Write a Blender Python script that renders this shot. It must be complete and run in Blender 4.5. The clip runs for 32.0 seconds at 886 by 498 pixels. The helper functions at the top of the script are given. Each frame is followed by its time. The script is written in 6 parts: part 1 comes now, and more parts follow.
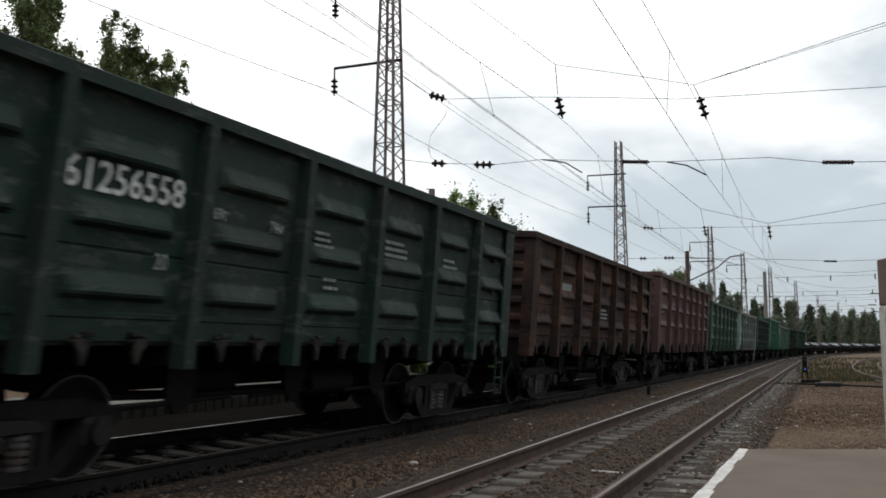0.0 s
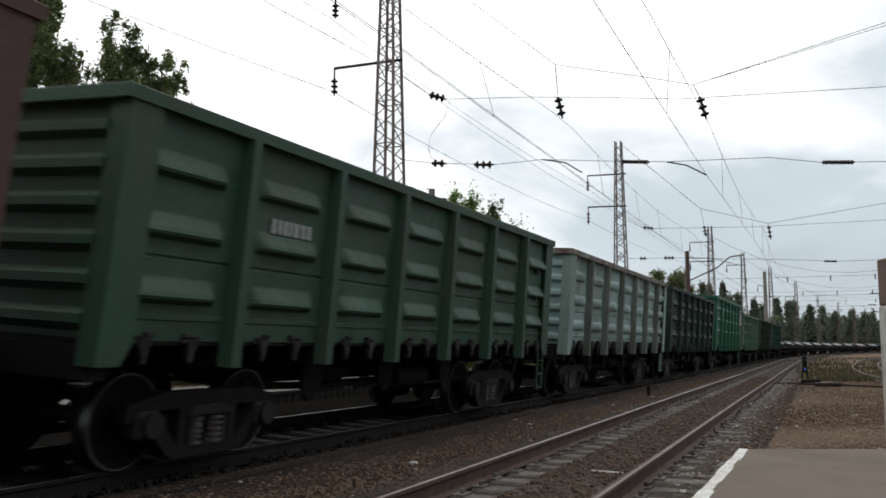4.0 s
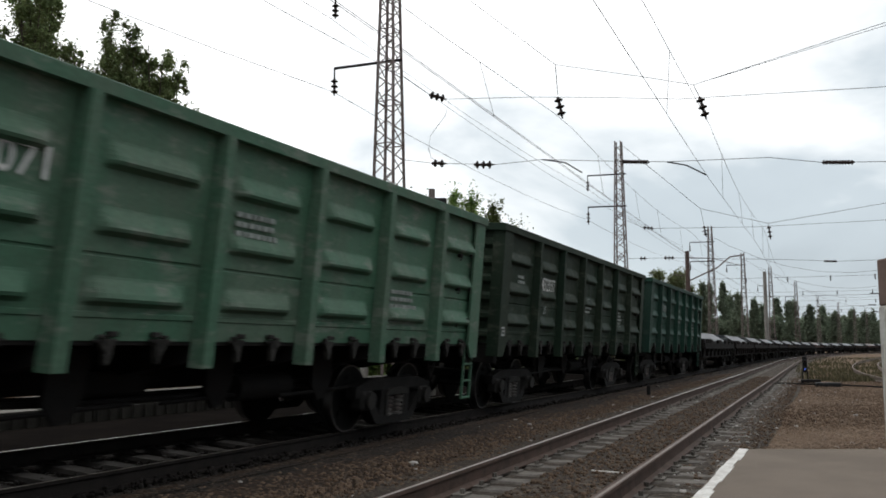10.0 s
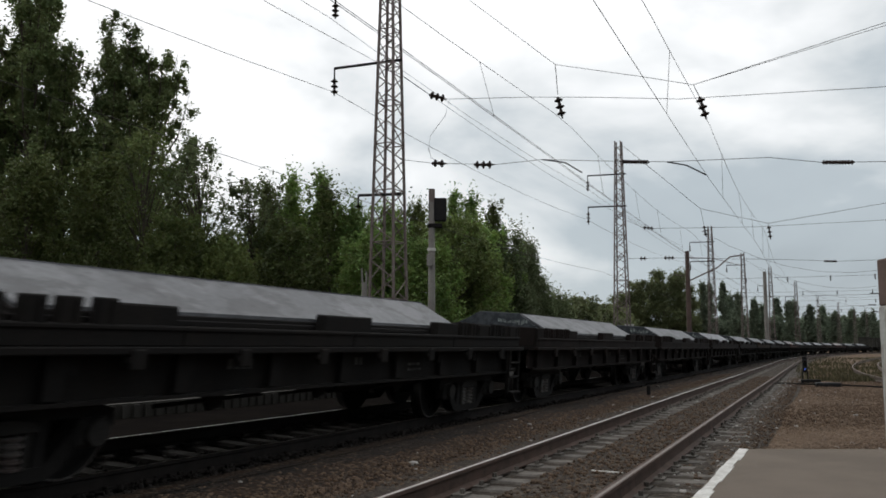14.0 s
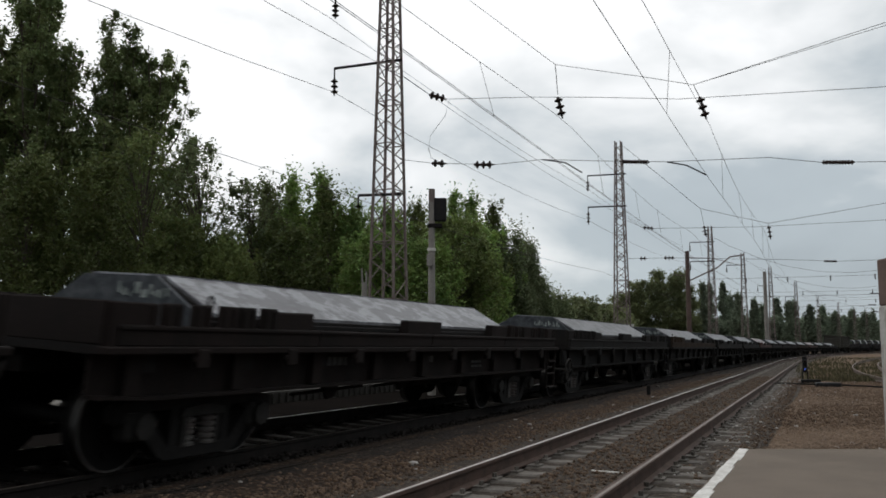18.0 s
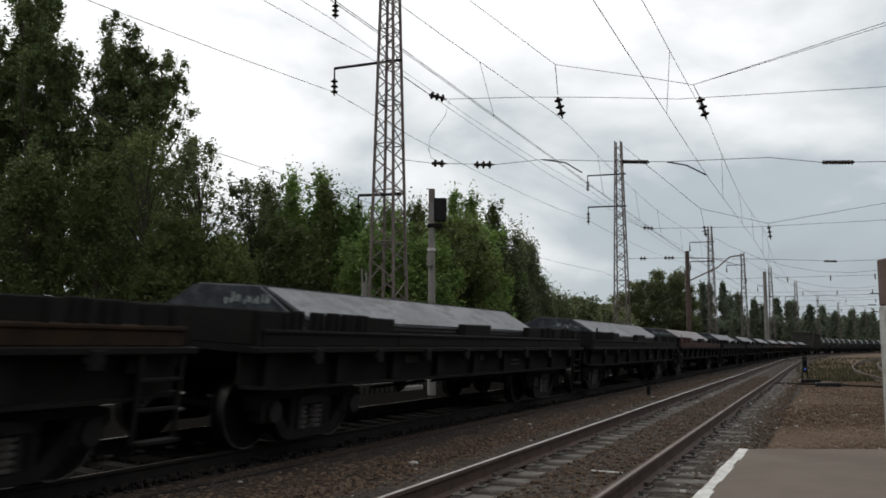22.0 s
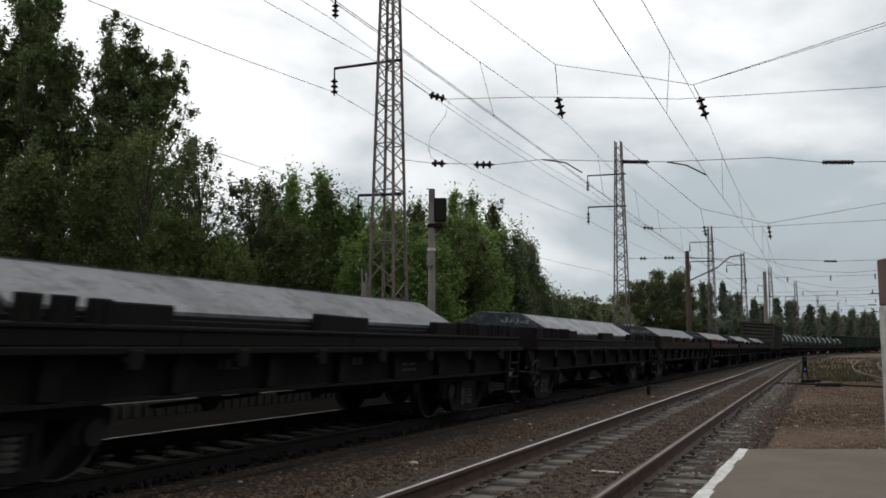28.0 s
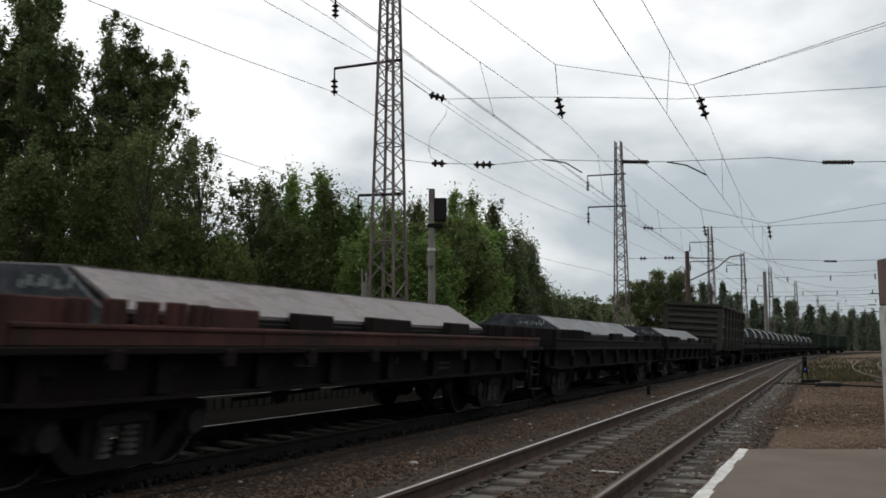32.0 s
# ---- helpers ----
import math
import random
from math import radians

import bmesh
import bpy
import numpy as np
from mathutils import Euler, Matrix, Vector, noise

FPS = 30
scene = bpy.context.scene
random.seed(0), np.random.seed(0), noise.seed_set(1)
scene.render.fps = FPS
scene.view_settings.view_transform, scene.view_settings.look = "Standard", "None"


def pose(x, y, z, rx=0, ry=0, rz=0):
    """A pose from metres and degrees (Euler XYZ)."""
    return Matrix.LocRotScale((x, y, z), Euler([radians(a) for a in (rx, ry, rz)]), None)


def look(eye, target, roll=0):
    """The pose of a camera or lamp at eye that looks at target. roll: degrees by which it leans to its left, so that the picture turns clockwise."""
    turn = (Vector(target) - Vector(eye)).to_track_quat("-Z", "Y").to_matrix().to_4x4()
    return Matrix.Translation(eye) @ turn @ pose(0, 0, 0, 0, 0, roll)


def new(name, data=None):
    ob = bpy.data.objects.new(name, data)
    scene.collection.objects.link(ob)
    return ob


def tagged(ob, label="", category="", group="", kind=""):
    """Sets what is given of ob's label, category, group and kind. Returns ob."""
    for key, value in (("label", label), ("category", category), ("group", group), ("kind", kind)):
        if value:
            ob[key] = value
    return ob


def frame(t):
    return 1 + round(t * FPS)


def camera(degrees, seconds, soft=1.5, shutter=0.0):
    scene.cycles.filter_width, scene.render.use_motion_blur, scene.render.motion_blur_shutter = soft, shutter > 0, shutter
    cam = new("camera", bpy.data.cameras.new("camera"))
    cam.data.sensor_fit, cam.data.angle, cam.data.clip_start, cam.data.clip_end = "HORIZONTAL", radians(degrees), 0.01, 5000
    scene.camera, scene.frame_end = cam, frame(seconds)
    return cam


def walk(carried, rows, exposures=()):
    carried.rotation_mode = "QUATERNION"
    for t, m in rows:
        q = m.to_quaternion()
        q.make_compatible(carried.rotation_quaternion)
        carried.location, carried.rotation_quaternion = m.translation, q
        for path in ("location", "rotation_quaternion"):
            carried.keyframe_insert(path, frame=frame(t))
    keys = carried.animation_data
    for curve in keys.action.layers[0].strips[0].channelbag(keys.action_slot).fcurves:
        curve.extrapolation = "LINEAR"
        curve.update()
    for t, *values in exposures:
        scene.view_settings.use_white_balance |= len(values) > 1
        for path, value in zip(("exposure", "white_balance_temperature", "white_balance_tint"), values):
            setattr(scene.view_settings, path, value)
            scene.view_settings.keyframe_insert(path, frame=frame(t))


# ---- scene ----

# The world's origin lies at the eye's foot; z = 0 is the top of the rails. Y looks ahead, the tracks run off to the right.
SECONDS = 32.0
cam = camera(53.82, SECONDS, soft=1.7, shutter=1.05)
# the clip's camera reads its picture out from the top down
scene.cycles.rolling_shutter_type, scene.cycles.rolling_shutter_duration = "TOP", 0.22
EYE = pose(0, 0, 1.086, 96.43, 0, 0)
walk(cam, [(0, EYE), (SECONDS, EYE)], exposures=[(0, 0.02), (3.0, 0.15), (6.0, -0.1), (9.0, 0.1), (12.0, 0.0), (13.4, -0.18), (14.6, -0.31), (SECONDS, -0.31)])

# ---- sky and sun: a bright broken overcast, the sun behind cloud ahead and to the left ----
SUN_AZ, SUN_EL = radians(-38), radians(33)   # bearing from +Y towards +X
world = bpy.data.worlds.new("overcast_sky")
scene.world = world
world.use_nodes = True
wn, wl = world.node_tree.nodes, world.node_tree.links
wn.clear()


def wnode(kind, **values):
    n = wn.new(kind)
    for k, v in values.items():
        n.inputs[k].default_value = v
    return n


sky = wn.new("ShaderNodeTexSky")
sky.sky_type, sky.sun_disc = "NISHITA", False
sky.sun_elevation, sky.sun_rotation = SUN_EL, SUN_AZ
coord = wn.new("ShaderNodeTexCoord")
stretch = wn.new("ShaderNodeMapping")
stretch.inputs["Scale"].default_value = (1.0, 1.0, 2.0)
stretch.inputs["Rotation"].default_value = (0, 0, radians(-20))
wl.new(coord.outputs["Generated"], stretch.inputs["Vector"])
puffs = wnode("ShaderNodeTexNoise", Scale=3.0, Detail=6.0, Roughness=0.5, Distortion=0.2)
wl.new(stretch.outputs[0], puffs.inputs["Vector"])
sunward = wn.new("ShaderNodeVectorMath")
sunward.operation = "DOT_PRODUCT"
sunward.inputs[1].default_value = (math.sin(SUN_AZ) * math.cos(SUN_EL), math.cos(SUN_AZ) * math.cos(SUN_EL), math.sin(SUN_EL))
wl.new(coord.outputs["Generated"], sunward.inputs[0])
glow = wn.new("ShaderNodeMapRange")
for k, v in (("From Min", -0.3), ("From Max", 0.9), ("To Min", -0.4), ("To Max", 1.0)):
    glow.inputs[k].default_value = v
wl.new(sunward.outputs["Value"], glow.inputs["Value"])
up = wn.new("ShaderNodeSeparateXYZ")
wl.new(coord.outputs["Generated"], up.inputs[0])


def muladd(a, factor, b):
    n = wn.new("ShaderNodeMath")
    n.operation = "MULTIPLY_ADD"
    wl.new(a, n.inputs[0])
    n.inputs[1].default_value = factor
    if b is None:
        n.inputs[2].default_value = 0.05
    else:
        wl.new(b, n.inputs[2])
    return n.outputs[0]


# brighter toward the sun and, as an overcast is, toward the zenith
cloud = muladd(puffs.outputs["Fac"], 0.84, None)
cloud = muladd(glow.outputs[0], 0.31, cloud)
cloud = muladd(up.outputs["Z"], 0.80, cloud)
ramp = wn.new("ShaderNodeValToRGB")
e = ramp.color_ramp.elements
e[0].position, e[0].color = 0.25, (0.5, 0.49, 0.47, 1)
e[1].position, e[1].color = 0.97, (13.6, 13.7, 13.8, 1)
for place, tone in ((0.46, (0.95, 0.95, 0.95)), (0.56, (4.8, 5.4, 5.9)), (0.66, (5.6, 6.3, 6.8)), (0.78, (6.2, 6.95, 7.45)), (0.87, (9.8, 10.2, 10.4))):
    q = ramp.color_ramp.elements.new(place)
    q.color = (*tone, 1)
wl.new(cloud, ramp.inputs[0])
blend = wn.new("ShaderNodeMix")
blend.data_type = "RGBA"
blend.inputs[0].default_value = 0.93
wl.new(sky.outputs[0], blend.inputs[6])
wl.new(ramp.outputs[0], blend.inputs[7])
back = wnode("ShaderNodeBackground", Strength=0.1)
wl.new(blend.outputs[2], back.inputs["Color"])
wout = wn.new("ShaderNodeOutputWorld")
wl.new(back.outputs[0], wout.inputs[0])

sun = new("sun", bpy.data.lights.new("sun", "SUN"))
sun.data.energy, sun.data.angle, sun.data.color = 0.5, radians(16), (1.0, 0.95, 0.87)
sun.matrix_world = look((-40, 50, 80), (-40 + math.sin(SUN_AZ) * -10, 50 - math.cos(SUN_AZ) * 10, 80 - 10 * math.tan(SUN_EL)))


# ---- materials ----
def mat(name, base, rough=0.8, metal=0.0, other=None, scale=3.0, fine=40.0, amount=0.5, bump=0.2, streak=1.0, per_piece=0.0, low=0.42, high=0.62, scuff=None, worn=0.6, edge=0.57):
    """A weathered surface: base mixed with other in stains, a fine grain, relief; streak > 1 draws the stains out upright."""
    m = bpy.data.materials.new(name)
    m.use_nodes = True
    n, l = m.node_tree.nodes, m.node_tree.links
    b = n["Principled BSDF"]
    b.inputs["Metallic"].default_value = metal
    b.inputs["Specular IOR Level"].default_value = 0.15 if max(base) < 0.06 else 0.35
    tc, mp, info = n.new("ShaderNodeTexCoord"), n.new("ShaderNodeMapping"), n.new("ShaderNodeObjectInfo")
    mp.inputs["Scale"].default_value = (1, 1, 1 / streak)
    shift = n.new("ShaderNodeVectorMath")
    shift.operation = "SCALE"
    shift.inputs[0].default_value = (37.0, 17.0, 5.0)
    l.new(info.outputs["Random"], shift.inputs["Scale"])
    l.new(shift.outputs[0], mp.inputs["Location"])
    l.new(tc.outputs["Object"], mp.inputs["Vector"])
    big, small = n.new("ShaderNodeTexNoise"), n.new("ShaderNodeTexNoise")
    big.inputs["Scale"].default_value, big.inputs["Detail"].default_value, big.inputs["Roughness"].default_value = scale, 6, 0.65
    small.inputs["Scale"].default_value, small.inputs["Detail"].default_value = fine, 4
    l.new(mp.outputs[0], big.inputs["Vector"])
    l.new(tc.outputs["Object"], small.inputs["Vector"])
    r = n.new("ShaderNodeMapRange")
    r.inputs["From Min"].default_value, r.inputs["From Max"].default_value = low, high
    r.inputs["To Max"].default_value = amount
    l.new(big.outputs["Fac"], r.inputs["Value"])
    mix = n.new("ShaderNodeMix")
    mix.data_type = "RGBA"
    o = other or tuple(c * 0.55 for c in base)
    mix.inputs[6].default_value, mix.inputs[7].default_value = (*base, 1), (*o, 1)
    l.new(r.outputs[0], mix.inputs[0])
    grain = n.new("ShaderNodeHueSaturation")
    g = n.new("ShaderNodeMapRange")
    g.inputs["To Min"].default_value, g.inputs["To Max"].default_value = 0.62, 1.38
    l.new(small.outputs["Fac"], g.inputs["Value"])
    if per_piece:
        a = n.new("ShaderNodeMath")
        a.operation = "MULTIPLY_ADD"
        geo = n.new("ShaderNodeNewGeometry")
        mul = n.new("ShaderNodeMath")
        mul.operation = "ADD"
        l.new(info.outputs["Random"], mul.inputs[0])
        l.new(geo.outputs["Random Per Island"], mul.inputs[1])
        sub = n.new("ShaderNodeMath")
        sub.operation = "SUBTRACT"
        sub.inputs[1].default_value = 1.0
        l.new(mul.outputs[0], sub.inputs[0])
        l.new(sub.outputs[0], a.inputs[0])
        a.inputs[1].default_value = per_piece
        l.new(g.outputs[0], a.inputs[2])
        l.new(a.outputs[0], grain.inputs["Value"])
    else:
        l.new(g.outputs[0], grain.inputs["Value"])
    tone = mix.outputs[2]
    if scuff:
        # long level scrapes
        sm, sn, sr, sx = n.new("ShaderNodeMapping"), n.new("ShaderNodeTexNoise"), n.new("ShaderNodeMapRange"), n.new("ShaderNodeMix")
        sm.inputs["Scale"].default_value = (1.1, 1, 3.2)
        l.new(shift.outputs[0], sm.inputs["Location"])
        l.new(tc.outputs["Object"], sm.inputs["Vector"])
        sn.inputs["Scale"].default_value, sn.inputs["Detail"].default_value, sn.inputs["Roughness"].default_value = 1.6, 7, 0.7
        l.new(sm.outputs[0], sn.inputs["Vector"])
        sr.inputs["From Min"].default_value, sr.inputs["From Max"].default_value, sr.inputs["To Max"].default_value = edge, edge + 0.1, worn
        l.new(sn.outputs["Fac"], sr.inputs["Value"])
        sx.data_type = "RGBA"
        sx.inputs[7].default_value = (*scuff, 1)
        l.new(tone, sx.inputs[6])
        l.new(sr.outputs[0], sx.inputs[0])
        tone = sx.outputs[2]
    l.new(tone, grain.inputs["Color"])
    l.new(grain.outputs[0], b.inputs["Base Color"])
    rr = n.new("ShaderNodeMapRange")
    rr.inputs["To Min"].default_value, rr.inputs["To Max"].default_value = max(rough - 0.15, 0.05), min(rough + 0.15, 1)
    l.new(big.outputs["Fac"], rr.inputs["Value"])
    l.new(rr.outputs[0], b.inputs["Roughness"])
    if bump:
        bp = n.new("ShaderNodeBump")
        bp.inputs["Strength"].default_value, bp.inputs["Distance"].default_value = bump, 0.02
        l.new(small.outputs["Fac"], bp.inputs["Height"])
        l.new(bp.outputs[0], b.inputs["Normal"])
    return m


def stone_mat(name, tones, scale, dark, patch=0.8):
    """Packed broken stone: each cell its own tone, with relief, and broad dirtier patches."""
    m = bpy.data.materials.new(name)
    m.use_nodes = True
    n, l = m.node_tree.nodes, m.node_tree.links
    b = n["Principled BSDF"]
    b.inputs["Roughness"].default_value, b.inputs["Specular IOR Level"].default_value = 0.92, 0.2
    tc, cell, big, fine = n.new("ShaderNodeTexCoord"), n.new("ShaderNodeTexVoronoi"), n.new("ShaderNodeTexNoise"), n.new("ShaderNodeTexNoise")
    cell.inputs["Scale"].default_value = scale
    big.inputs["Scale"].default_value, big.inputs["Detail"].default_value, big.inputs["Roughness"].default_value = patch, 6, 0.65
    fine.inputs["Scale"].default_value, fine.inputs["Detail"].default_value = scale * 3, 3
    for q in (cell, big, fine):
        l.new(tc.outputs["Object"], q.inputs["Vector"])
    pick, ramp_ = n.new("ShaderNodeSeparateColor"), n.new("ShaderNodeValToRGB")
    l.new(cell.outputs["Color"], pick.inputs[0])
    ramp_.color_ramp.interpolation = "CONSTANT"
    els = ramp_.color_ramp.elements
    els[0].position, els[0].color = 0.0, (*tones[0], 1)
    els[1].position, els[1].color = 1.0 / len(tones), (*tones[1], 1)
    for k in range(2, len(tones)):
        els.new(k / len(tones)).color = (*tones[k], 1)
    l.new(pick.outputs[0], ramp_.inputs[0])
    r, mix = n.new("ShaderNodeMapRange"), n.new("ShaderNodeMix")
    r.inputs["From Min"].default_value, r.inputs["From Max"].default_value, r.inputs["To Max"].default_value = 0.42, 0.62, 0.85
    l.new(big.outputs["Fac"], r.inputs["Value"])
    mix.data_type = "RGBA"
    l.new(r.outputs[0], mix.inputs[0])
    l.new(ramp_.outputs[0], mix.inputs[6])
    mix.inputs[7].default_value = (*dark, 1)
    g, h = n.new("ShaderNodeMapRange"), n.new("ShaderNodeHueSaturation")
    g.inputs["To Min"].default_value, g.inputs["To Max"].default_value = 0.5, 1.5
    l.new(fine.outputs["Fac"], g.inputs["Value"])
    l.new(g.outputs[0], h.inputs["Value"])
    l.new(mix.outputs[2], h.inputs["Color"])
    l.new(h.outputs[0], b.inputs["Base Color"])
    bp = n.new("ShaderNodeBump")
    bp.invert = True
    bp.inputs["Strength"].default_value, bp.inputs["Distance"].default_value = 0.9, 0.03
    l.new(cell.outputs["Distance"], bp.inputs["Height"])
    l.new(bp.outputs[0], b.inputs["Normal"])
    return m


def leaf_mat(name, base, other):
    m = mat(name, base, 0.6, 0, other, 0.5, 3.0, 0.9, 0, per_piece=0.45)
    b = m.node_tree.nodes["Principled BSDF"]
    b.inputs["Specular IOR Level"].default_value = 0.3
    n, l = m.node_tree.nodes, m.node_tree.links
    hue, geo, wide = n.new("ShaderNodeMapRange"), n.new("ShaderNodeNewGeometry"), n.new("ShaderNodeMath")
    wide.operation = "ADD"
    l.new(geo.outputs["Random Per Island"], wide.inputs[0])
    clump = n.new("ShaderNodeTexNoise")
    clump.inputs["Scale"].default_value = 0.9
    tcl = n.new("ShaderNodeTexCoord")
    l.new(tcl.outputs["Object"], clump.inputs["Vector"])
    l.new(clump.outputs["Fac"], wide.inputs[1])
    hue.inputs["From Max"].default_value = 2.0
    hue.inputs["To Min"].default_value, hue.inputs["To Max"].default_value = 0.455, 0.535
    l.new(wide.outputs[0], hue.inputs["Value"])
    for q in n:
        if q.bl_idname == "ShaderNodeHueSaturation":
            l.new(hue.outputs[0], q.inputs["Hue"])
    thin, both = n.new("ShaderNodeBsdfTranslucent"), n.new("ShaderNodeMixShader")
    both.inputs[0].default_value = 0.36
    l.new(b.inputs["Base Color"].links[0].from_socket, thin.inputs["Color"])
    l.new(b.outputs[0], both.inputs[1])
    l.new(thin.outputs[0], both.inputs[2])
    l.new(both.outputs[0], n["Material Output"].inputs["Surface"])
    return m


def lamp_mat(name, colour, strength):
    m = bpy.data.materials.new(name)
    m.use_nodes = True
    b = m.node_tree.nodes["Principled BSDF"]
    b.inputs["Base Color"].default_value = (*colour, 1)
    b.inputs["Emission Color"].default_value = (*colour, 1)
    b.inputs["Emission Strength"].default_value = strength
    return m


M_GROUND = stone_mat("trodden_gravel", ((0.0526, 0.033, 0.0194), (0.101, 0.0638, 0.0375), (0.123, 0.0789, 0.0469), (0.144, 0.0972, 0.0616), (0.0877, 0.0541, 0.0315), (0.185, 0.132, 0.0877)), 24, (0.092, 0.0586, 0.0348), 0.45)
M_BALLAST = stone_mat("brown_ballast", ((0.0121, 0.0078, 0.00497), (0.0344, 0.0193, 0.0106), (0.0445, 0.0238, 0.0122), (0.0242, 0.0153, 0.00924), (0.0181, 0.0114, 0.007), (0.0666, 0.0463, 0.0304)), 22, (0.0154, 0.00924, 0.00598), 1.0)
# goods line bed and stones: the train's shadow is put into their near-black colour
M_BALLAST_SHADED = mat("shaded_ballast", (0.011, 0.0095, 0.0085), 0.95, 0, (0.007, 0.0063, 0.006), 1.2, 30, 0.8, 0.8)
M_BALLAST_SHADED.node_tree.nodes["Principled BSDF"].inputs["Specular IOR Level"].default_value = 0.0
M_STONE_SHADED = mat("shaded_stone", (0.018, 0.015, 0.0135), 0.85, 0, (0.03, 0.024, 0.02), 3, 30, 0.5, 0.3, per_piece=0.4)
# far platform's face and signal foot: their shade is put into the colour
M_FAR_CONCRETE = mat("shaded_concrete", (0.0319, 0.03, 0.0263), 0.9, 0, (0.0188, 0.0173, 0.015), 2.2, 40, 0.8, 0.4, streak=3)
M_BALLAST_GREY = stone_mat("grey_ballast", ((0.0196, 0.0152, 0.0116), (0.0442, 0.0342, 0.0257), (0.064, 0.0495, 0.0371), (0.0393, 0.0283, 0.0198), (0.0271, 0.0202, 0.0149), (0.103, 0.0855, 0.0682)), 24, (0.0305, 0.0224, 0.0161), 0.9)
M_STONE = mat("ballast_stone", (0.0694, 0.0431, 0.0263), 0.9, 0, (0.125, 0.0898, 0.0628), 3, 30, 0.5, 0.3, per_piece=0.75)
M_PALE_STONE = mat("pale_stone", (0.315, 0.3, 0.277), 0.9, 0, None, 5, 40, 0.4, 0.3, per_piece=0.3)
M_GRASS = mat("dry_grass", (0.085, 0.078, 0.038), 0.9, 0, (0.091, 0.077, 0.0385), 0.6, 8, 0.8, 0.3, per_piece=0.5)
M_RAIL_TOP = mat("polished_rail_head", (0.62, 0.60, 0.58), 0.36, 0.95, (0.4, 0.37, 0.34), 2, 60, 0.5, 0.03)
M_RAIL_DULL = mat("brown_rail_head", (0.15, 0.12, 0.10), 0.5, 0.6, (0.09, 0.07, 0.06), 3, 50, 0.6, 0.1)
M_RAIL = mat("rusty_rail", (0.0754, 0.0442, 0.0325), 0.8, 0.1, (0.0416, 0.0286, 0.0221), 4, 50, 0.7, 0.2)
# rail sides blackened: the wagons' shadow is put into the colour
M_RAIL_SHADED = mat("shaded_rail", (0.02, 0.016, 0.014), 0.8, 0.0, (0.013, 0.011, 0.010), 4, 50, 0.7, 0.2)
M_SLEEPER = mat("worn_concrete_sleeper", (0.118, 0.106, 0.0926), 0.9, 0, (0.0477, 0.0404, 0.0326), 5, 40, 0.9, 0.5, per_piece=0.4, low=0.4, high=0.62)
# sleepers darkened in colour for the shadow under the train
M_DARK_SLEEPER = mat("shaded_sleeper", (0.0168, 0.014, 0.0119), 0.9, 0, (0.0119, 0.0105, 0.0091), 4, 40, 0.7, 0.4, per_piece=0.3)
M_ASPHALT = mat("platform_asphalt", (0.129, 0.102, 0.0787), 0.9, 0, (0.101, 0.0804, 0.0617), 0.9, 90, 0.8, 0.45)
M_WHITE_LINE = mat("worn_white_paint", (0.62, 0.61, 0.58), 0.8, 0, (0.36, 0.34, 0.31), 5, 40, 0.6, 0.3)
M_CONCRETE = mat("grey_concrete", (0.24, 0.225, 0.205), 0.9, 0, (0.14, 0.128, 0.115), 2.2, 40, 0.7, 0.4, streak=3)
M_POST_WHITE = mat("whitewashed_concrete", (0.42, 0.42, 0.40), 0.9, 0, (0.27, 0.245, 0.225), 4, 45, 0.75, 0.5, low=0.45, high=0.6)
M_POST_BROWN = mat("brown_stained_top", (0.135, 0.09, 0.075), 0.9, 0, (0.085, 0.06, 0.052), 4, 45, 0.6, 0.4)
M_BROWN_POLE = mat("brown_pole", (0.10, 0.065, 0.055), 0.85, 0, (0.065, 0.048, 0.042), 2, 30, 0.6, 0.3)
M_MAST = mat("grey_mast_steel", (0.17, 0.14, 0.13), 0.7, 0.2, (0.13, 0.095, 0.08), 3, 30, 0.6, 0.1)
M_WIRE = mat("copper_wire", (0.045, 0.04, 0.038), 0.6, 0.5, None, 3, 30, 0.3, 0)
M_INSUL = mat("glazed_insulator", (0.035, 0.025, 0.022), 0.25, 0, None, 8, 40, 0.3, 0)
M_BLACK = mat("black_paint", (0.012, 0.012, 0.013), 0.6, 0, (0.025, 0.022, 0.02), 3, 40, 0.5, 0.1)
# gear and wheels near-black: shade under the wagons is put in with the grime
M_UNDER = mat("grimy_shaded_steel", (0.009, 0.008, 0.0077), 0.8, 0.0, (0.016, 0.0135, 0.012), 5, 40, 0.6, 0.3)
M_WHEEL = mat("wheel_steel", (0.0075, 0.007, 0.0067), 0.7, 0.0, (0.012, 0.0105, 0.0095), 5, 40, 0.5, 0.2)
M_TREAD = mat("bright_wheel_tread", (0.12, 0.115, 0.11), 0.42, 1.0, None, 5, 40, 0.3, 0)
M_BOX = mat("greasy_axle_box", (0.026, 0.024, 0.022), 0.7, 0.0, None, 5, 40, 0.5, 0.2)
M_SPRING = mat("worn_spring_steel", (0.115, 0.108, 0.10), 0.5, 0.1, (0.045, 0.0195, 0.0173), 5, 40, 0.6, 0.1)
M_PLATE = mat("mill_steel_plate", (0.107, 0.111, 0.119), 0.55, 0.12, (0.185, 0.188, 0.196), 0.8, 14, 0.85, 0.1, low=0.44, high=0.58, scuff=(0.0555, 0.0555, 0.0592), worn=0.7, edge=0.49)
M_PLATE_SPOT = mat("blotchy_steel_plate", (0.107, 0.107, 0.116), 0.5, 0.15, (0.241, 0.249, 0.262), 2.3, 14, 0.95, 0.1, low=0.47, high=0.53, scuff=(0.0774, 0.0774, 0.086), worn=0.7, edge=0.52)
